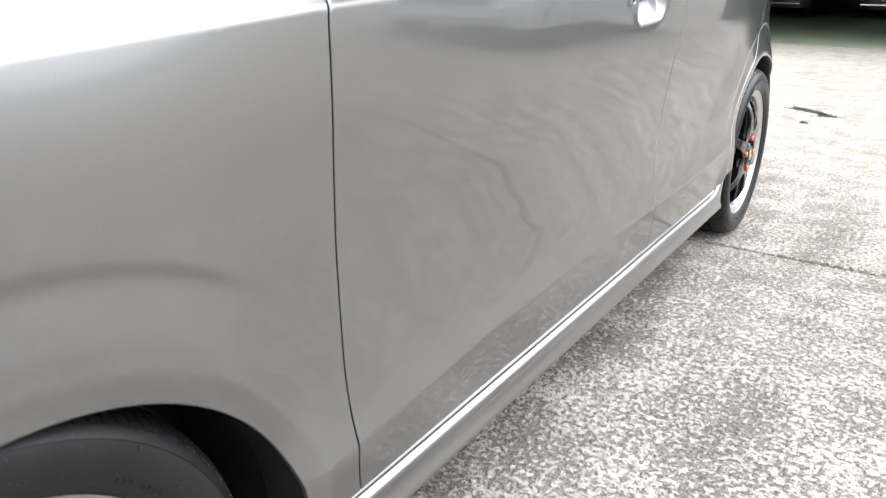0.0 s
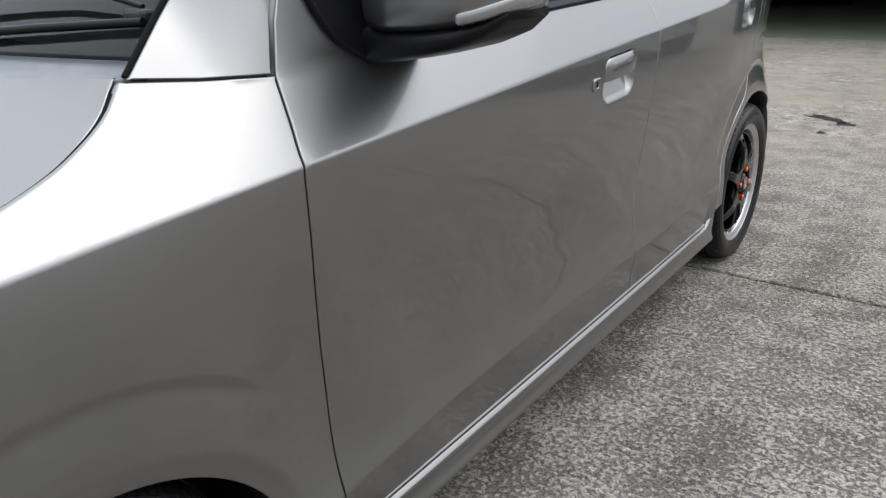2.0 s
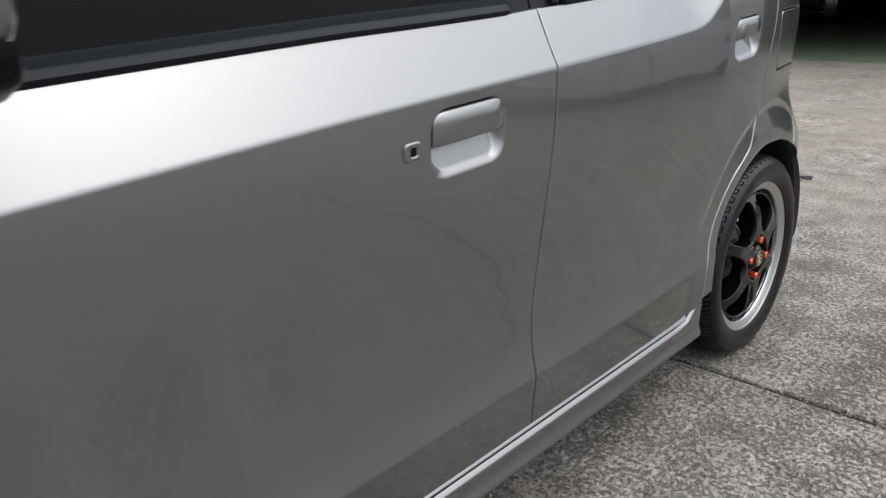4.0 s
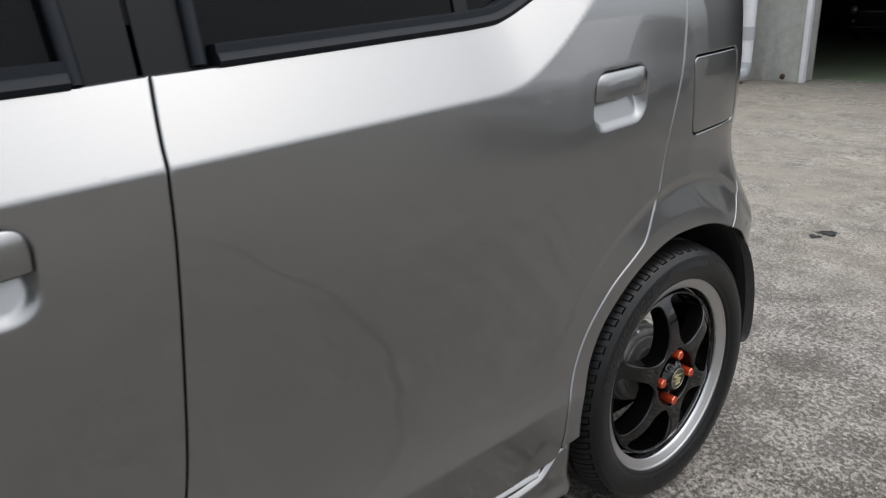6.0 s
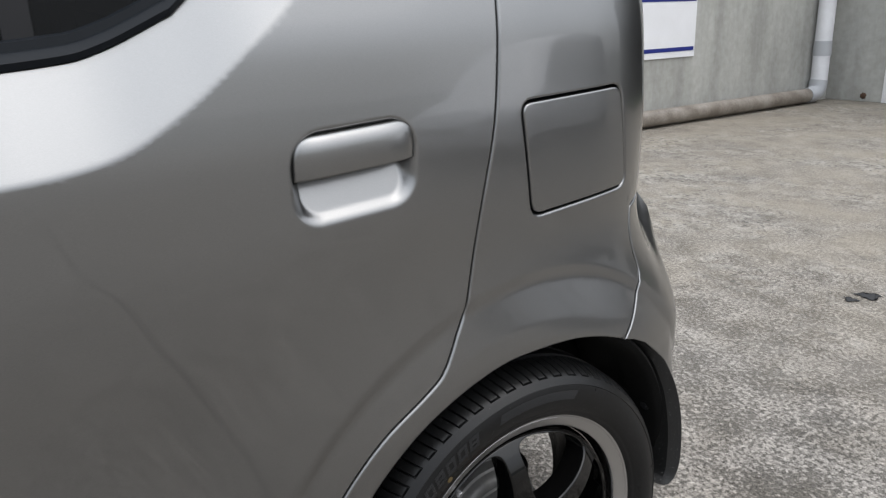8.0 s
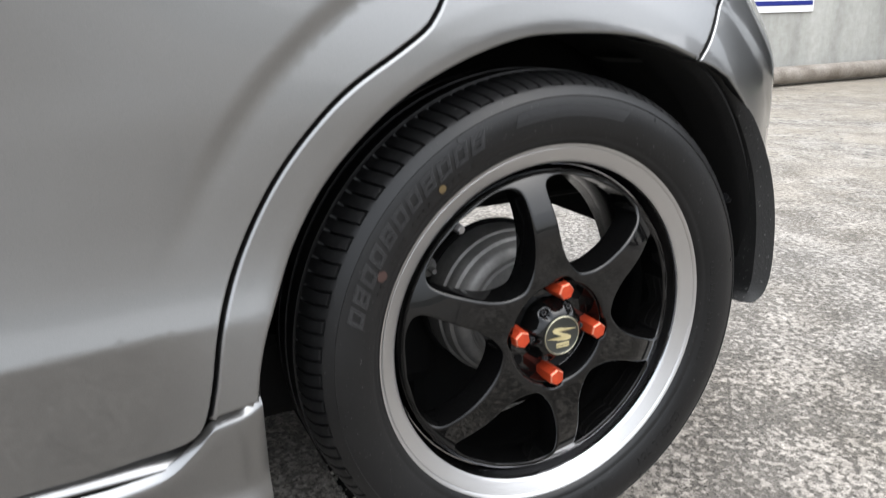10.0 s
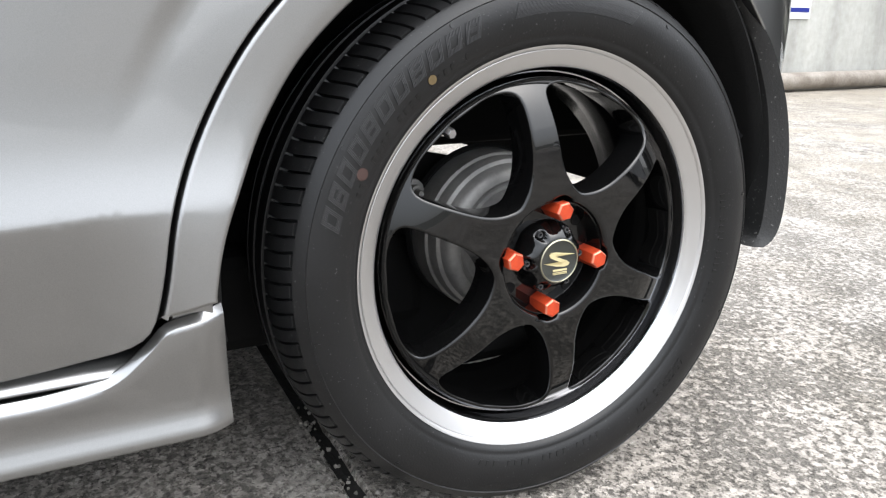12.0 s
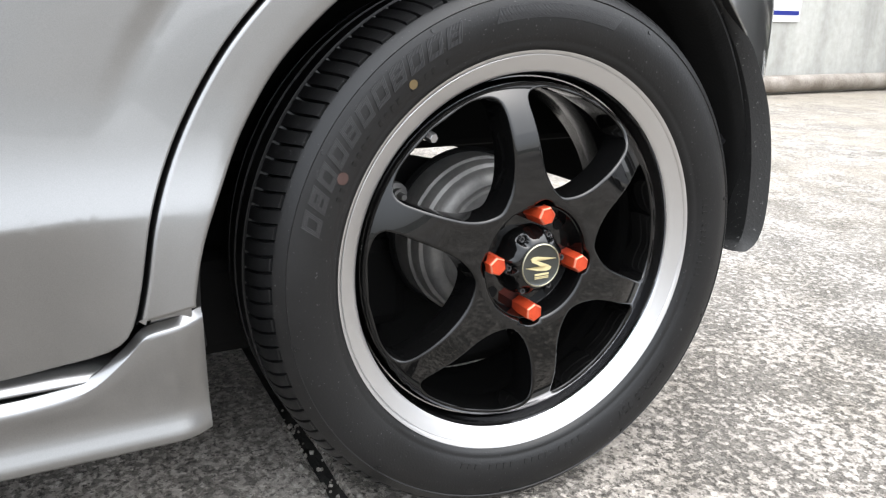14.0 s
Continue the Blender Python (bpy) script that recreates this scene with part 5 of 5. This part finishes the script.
    tagged(part("sidewall_marking", kept("small", lambda: raised(small, 0.0006), RUBBER_DARK), RUBBER_DARK, tyre), kind="stuff")
    part("size_marking", kept("size", lambda: arc_text("165/55R15  75V", 0.0135, 0.2275, -48.0), RUBBER_DARK), RUBBER_DARK, tyre, "raised tyre size writing")
    pips = [[(0.2535 + 0.0022 * math.sin(t), a + 0.5 * math.cos(t)) for t in np.linspace(0, 5.4, 7)] for a in (10, 62, 118, 150, 190, 226, 262, 300, 338)]
    tagged(part("mould_pip", kept("pips", lambda: raised(pips, 0.0009), RUBBER), RUBBER, tyre), kind="stuff")
    dots = ((0.2262, 127.5, 0.0042, (0.10, 0.068, 0.026), "yellow_dot"), (0.2285, 153.0, 0.0055, (0.038, 0.017, 0.013), "red_dot"))
    for r, a, size, colour, key in dots:
        if key not in bpy.data.materials:
            material(key, colour, 0.7)
        part("paint_dot", kept(key, lambda: raised([[(r + size * math.sin(t), a + size / r * 57.3 * math.cos(t)) for t in np.linspace(0, 6.0, 16)]], 0.0009), bpy.data.materials[key]), bpy.data.materials[key], tyre)
    part("steel_bracket", kept("bracket", lambda: tube([(-0.14, *pol(0.13, 158)), (-0.13, *pol(0.145, 150)), (-0.14, *pol(0.15, 140))], 0.006, 8), PLASTIC, 60), PLASTIC, wheel)
    return wheel


build_wheel(pose(WHEEL_X, *RW))
build_wheel(pose(WHEEL_X - 0.008, *FW, 40, 0, 0))
build_wheel(pose(WIDE - WHEEL_X, *RW, 20, 0, 180))
build_wheel(pose(WIDE - WHEEL_X, *FW, 70, 0, 180))

# ---- the yard ----
bm = bmesh.new()
prof = [(-160, 0), (-20, 0), (0, 0), (2.2640, 0), (2.2670, -0.004), (2.2690, -0.012), (2.2850, -0.012), (2.2870, -0.004), (2.2905, 0), (6, 0), (30, 0), (220, 0)]
xs = [-160, -8, -3, -1, 0, 1, 3, 8, 160]
rows = [[bm.verts.new((x, y, z)) for y, z in prof] for x in xs]
for a, b in zip(rows, rows[1:]):
    for i in range(len(prof) - 1):
        bm.faces.new((a[i], b[i], b[i + 1], a[i + 1]))
ground = tagged(part("ground", bm, GROUND), "worn pale aggregate concrete yard with one joint", "ground", kind="structure")
rng = random.Random(4)
bm = bmesh.new()
for i in range(260):
    x = -3.0 + i * 0.025
    w = 0.0095 + 0.004 * rng.random()
    lo = [bm.verts.new((x, 2.277 + s * w + 0.002 * rng.uniform(-1, 1), -0.0100 + 0.0050 * rng.random())) for s in (-1, 0, 1)]
    if i:
        for a in range(2):
            bm.faces.new((prev[a], prev[a + 1], lo[a + 1], lo[a]))
    prev = lo
tagged(part("joint_filler", bm, JOINT), "black dirt packed into the concrete joint", "joint", kind="structure")


GRIT = worn(material("grey_brown_grit", (0.2, 0.19, 0.17), 0.9), (0.30, 0.28, 0.25), (0.10, 0.095, 0.085), 90, (0.8, 1.0))
bm = bmesh.new()
for i in range(420):
    size = rng.uniform(0.0012, 0.0034)
    x, y = rng.uniform(-0.35, 2.2), 2.277 + rng.gauss(0, 0.011)
    low = -0.004 if abs(y - 2.277) < 0.010 else 0.0
    made = bmesh.ops.create_icosphere(bm, subdivisions=1, radius=size, matrix=Matrix.Translation((x, y, low + 0.6 * size)))
    for v in made["verts"]:
        v.co += Vector([rng.uniform(-0.3, 0.3) * size for _ in range(3)])
tagged(part("grit", bm, GRIT), "grey-brown grit lying along the concrete joint", "grit", kind="stuff")


def puddle(name, cx, cy, rx, ry, seed, turn=0.0):
    r = random.Random(seed)
    bm = bmesh.new()
    ring = []
    for k in range(110):
        a = 2 * math.pi * k / 110
        q = 1 + 0.26 * math.sin(3 * a + seed) + 0.2 * math.sin(7 * a + 2 * seed) + 0.13 * math.sin(13 * a + 3 * seed) + 0.09 * math.sin(29 * a + seed) + 0.09 * r.uniform(-1, 1)
        u, v = rx * q * math.cos(a), ry * q * math.sin(a)
        ring.append(bm.verts.new((cx + u * math.cos(turn) - v * math.sin(turn), cy + u * math.sin(turn) + v * math.cos(turn), 0.004)))
    bm.faces.new(ring)
    bmesh.ops.triangulate(bm, faces=bm.faces[:])
    return tagged(part(name, bm, STAIN), "thin dark oil stain on the concrete", "stain", "oil stains", "structure")


for k, spec in enumerate(((-0.22, 5.22, 0.12, 0.045, 3, -0.55), (-0.10, 5.10, 0.05, 0.05, 7, -0.6), (-0.185, 4.77, 0.022, 0.03, 9, 0.2), (-0.30, 5.31, 0.04, 0.02, 12, -0.4), (-0.58, 4.52, 0.035, 0.03, 5, 0.3), (-0.60, 4.44, 0.022, 0.02, 6, 0.0))):
    puddle("oil_stain", *spec)

# ---- wall with the pipe and the sign ----
WX, GY = -3.93, 10.05
wall = tagged(part("wall_west", boxes(((WX - 0.2, 5.2, 0), (WX, GY + 0.2, 1.9))), WALL), "streaked grey concrete wall", "wall", kind="structure")
tagged(part("wall_pier", boxes(((WX, GY, 0), (-3.325, GY + 0.35, 2.6)), bevel=0.006), WALL), "concrete pier beside the garage opening", "wall", kind="structure")
tagged(part("garage_corner_post", boxes(((-3.325, GY - 0.012, 0.0), (-3.27, GY + 0.06, 2.3)), bevel=0.004), PIPE_WHITE), "white painted post at the garage opening", "post", kind="structure")
PX = WX + 0.10
drain = thing("drain_pipe", "grey plastic drain pipe lying along the foot of the wall", "pipe")
part("pipe", tube([(PX, 6.66, 0.088), (PX, 9.50, 0.088)], 0.072, 24), PIPE, drain, smooth=60)
part("elbow", tube([(PX, 9.50, 0.088), (PX, 9.60, 0.092), (PX, 9.66, 0.115), (PX, 9.69, 0.165), (PX, 9.70, 0.235)], [0.078, 0.082, 0.086, 0.09, 0.09], 24), PIPE_GREY, drain, "grey pipe elbow", smooth=60)
part("end_socket", tube([(PX, 6.40, 0.088), (PX, 6.72, 0.088)], 0.080, 24), PIPE_GREY, drain, "pale grey pipe socket", smooth=60)
part("downpipe", tube([(PX, 9.70, 0.22), (PX, 9.70, 1.9)], 0.084, 24), PIPE_WHITE, drain, "white painted downpipe", smooth=60)
part("coupling", tube([(PX, 9.70, 0.49), (PX, 9.70, 0.64)], 0.090, 24), PIPE_GREY, drain, "grey pipe coupling", smooth=60)
sign = thing("wall_sign", "white enamel sign with dark blue bands on the wall", "sign")
part("board", boxes(((WX, 5.6, 0.59), (WX + 0.015, 7.72, 1.16)), bevel=0.003), WHITE_SIGN, sign)
part("lower_band", boxes(((WX + 0.0155, 5.62, 0.645), (WX + 0.0185, 7.70, 0.68))), BLUE_SIGN, sign)
part("upper_band", boxes(((WX + 0.0155, 5.62, 1.075), (WX + 0.0185, 7.70, 1.13))), BLUE_SIGN, sign)

# ---- garage ----
tagged(part("garage_floor", boxes(((-12, GY + 0.45, 0.0), (1.8, 26, 0.004))), GREEN_FLOOR), "dark green painted garage floor", "floor", kind="structure")
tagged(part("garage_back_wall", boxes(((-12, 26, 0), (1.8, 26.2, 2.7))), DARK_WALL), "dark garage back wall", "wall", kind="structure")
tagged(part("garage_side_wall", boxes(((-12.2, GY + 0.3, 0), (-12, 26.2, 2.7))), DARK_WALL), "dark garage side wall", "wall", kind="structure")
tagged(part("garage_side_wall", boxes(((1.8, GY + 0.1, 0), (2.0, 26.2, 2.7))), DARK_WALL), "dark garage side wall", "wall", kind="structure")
tagged(part("garage_front_wall", boxes(((-12, GY + 0.15, 0), (WX, GY + 0.35, 2.6)), ((-3.325, GY + 0.1, 2.65), (1.8, GY + 0.35, 2.9))), WALL), "concrete lintel above the garage opening", "wall", kind="structure")
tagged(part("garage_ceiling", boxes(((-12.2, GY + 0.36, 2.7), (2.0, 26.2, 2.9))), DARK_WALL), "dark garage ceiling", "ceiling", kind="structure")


def parked_car(x, y, lamp_z, label, plate, paint=DARK_PAINT):
    c = thing("parked_car", label, "car", "parked cars")
    c.matrix_basis = pose(x, y, 0)
    sec = [(0.0, 0.20), (-0.02, 0.32), (-0.03, 0.50), (0.0, 0.70), (0.06, 0.82), (0.35, 0.92), (0.75, 0.98), (1.25, 1.45), (1.7, 1.55), (2.9, 1.50), (3.3, 1.0), (3.35, 0.25)]
    bm = bmesh.new()
    rows = []
    for u in np.linspace(-1, 1, 13):
        k = abs(u)
        rows.append([bm.verts.new((0.74 * u * (1 - 0.16 * max(0, z - 0.9) / 0.6), yy + 0.12 * k ** 4 * (1 if yy < 1.5 else -1), z - 0.05 * k ** 4 * (z > 0.8))) for yy, z in sec])
    for a, b in zip(rows, rows[1:]):
        for i in range(len(sec) - 1):
            bm.faces.new((a[i], a[i + 1], b[i + 1], b[i]))
    bm.faces.new(rows[0])
    bm.faces.new(rows[-1][::-1])
    part("body", bm, paint, c, smooth=40)
    for s in (-1, 1):
        bm = bmesh.new()
        pane = [(1.02, 0.985), (1.32, 1.36), (2.78, 1.36), (3.02, 0.995)]
        rings = [[bm.verts.new((s * (0.74 * (1 - 0.16 * (z - 0.9) / 0.6) + d), yy, z - 0.03)) for yy, z in pane] for d in (-0.01, 0.006)]
        bm.faces.new(rings[1])
        for i in range(4):
            bm.faces.new((rings[0][i], rings[0][(i + 1) % 4], rings[1][(i + 1) % 4], rings[1][i]))
        part("side_window", bm, GLASS, c, "dark side glass")
    part("grille", boxes(((-0.42, -0.055, 0.45), (0.42, -0.02, 0.58)), bevel=0.01), PLASTIC, c)
    part("bumper_trim", boxes(((-0.55, -0.06, 0.27), (0.55, -0.02, 0.31)), bevel=0.008), CHROME, c)
    for s in (-1, 1):
        lamp = part("headlight", lathe([(0.0, 0.03), (0.05, 0.02), (0.085, -0.02)], 20), LENS, c, "clear headlight", smooth=60)
        lamp.matrix_local = pose(0.55 * s, 0.0, lamp_z, 0, 0, -90)
        fog = part("fog_light", lathe([(0.0, 0.02), (0.03, 0.01), (0.045, -0.02)], 14), CHROME, c, "bright round fog light", smooth=60)
        fog.matrix_local = pose(0.52 * s, -0.03, 0.41, 0, 0, -90)
        tyre_o = part("tyre", kept("far_tyre", lambda: lathe([(0.17, 0.07), (0.27, 0.085), (0.29, 0.06), (0.29, -0.06), (0.27, -0.085), (0.17, -0.07)], 24), RUBBER, 40), RUBBER, c)
        tyre_o.matrix_local = pose(0.66 * s, 0.55, 0.29)
        tyre_b = part("tyre", WHEEL_MESHES["far_tyre"], RUBBER, c)
        tyre_b.matrix_local = pose(0.66 * s, 2.85, 0.29)
    if plate:
        pl = part("number_plate", boxes(((-0.165, -0.075, 0.36), (0.165, -0.06, 0.525)), bevel=0.004), YELLOW, c, "yellow number plate")
        part("plate_bars", boxes(((-0.13, -0.079, 0.385), (-0.07, -0.0755, 0.46)), ((-0.055, -0.079, 0.385), (0.0, -0.0755, 0.46)), ((0.03, -0.079, 0.385), (0.075, -0.0755, 0.46)), ((0.09, -0.079, 0.385), (0.135, -0.0755, 0.46)), ((-0.06, -0.079, 0.485), (0.06, -0.0755, 0.505))), INK, pl)
    return c


parked_car(-2.85, 17.1, 0.62, "black car parked inside the dark garage", False)
parked_car(-0.68, 17.3, 0.62, "dark car with a yellow plate in the garage", True)
parked_car(-5.3, 17.6, 0.62, "black car parked deep in the dark garage", False)
parked_car(2.75, 4.7, 0.62, "pale silver car parked across the yard from the hatchback", False, PALE_PAINT)
# low boundary walls far off, which close the yard under an open sky
tagged(part("wall_east", boxes(((24.0, -24, 0), (24.3, 26.2, 1.6))), WALL), "plain low concrete wall across the yard", "wall", kind="structure")
tagged(part("wall_south", boxes(((-24, -24.3, 0), (24.3, -24, 1.6))), WALL), "plain low concrete wall at the end of the yard", "wall", kind="structure")
tagged(part("wall_north", boxes(((2.0, 26.0, 0), (24.0, 26.2, 1.6))), WALL), "plain low concrete wall beside the garage", "wall", kind="structure")
RUST = worn(material("rust", (0.16, 0.07, 0.03), 0.85), (0.09, 0.045, 0.022), (0.045, 0.024, 0.015), 30, (0.8, 0.95), 0.002, 120)
bolt_bm = lathe([(0.0, 0.02), (0.014, 0.019), (0.025, 0.012), (0.032, 0.003), (0.038, -0.004)], 14, wobble=lambda i, j: 0.006 * math.sin(3 * j + i))
tagged(part("rusted_bolt", bolt_bm, RUST, smooth=50), "rusted stub of a bolt at the foot of the pier", "bolt").matrix_basis = pose(-3.52, GY, 0.06, 0, 0, -90)
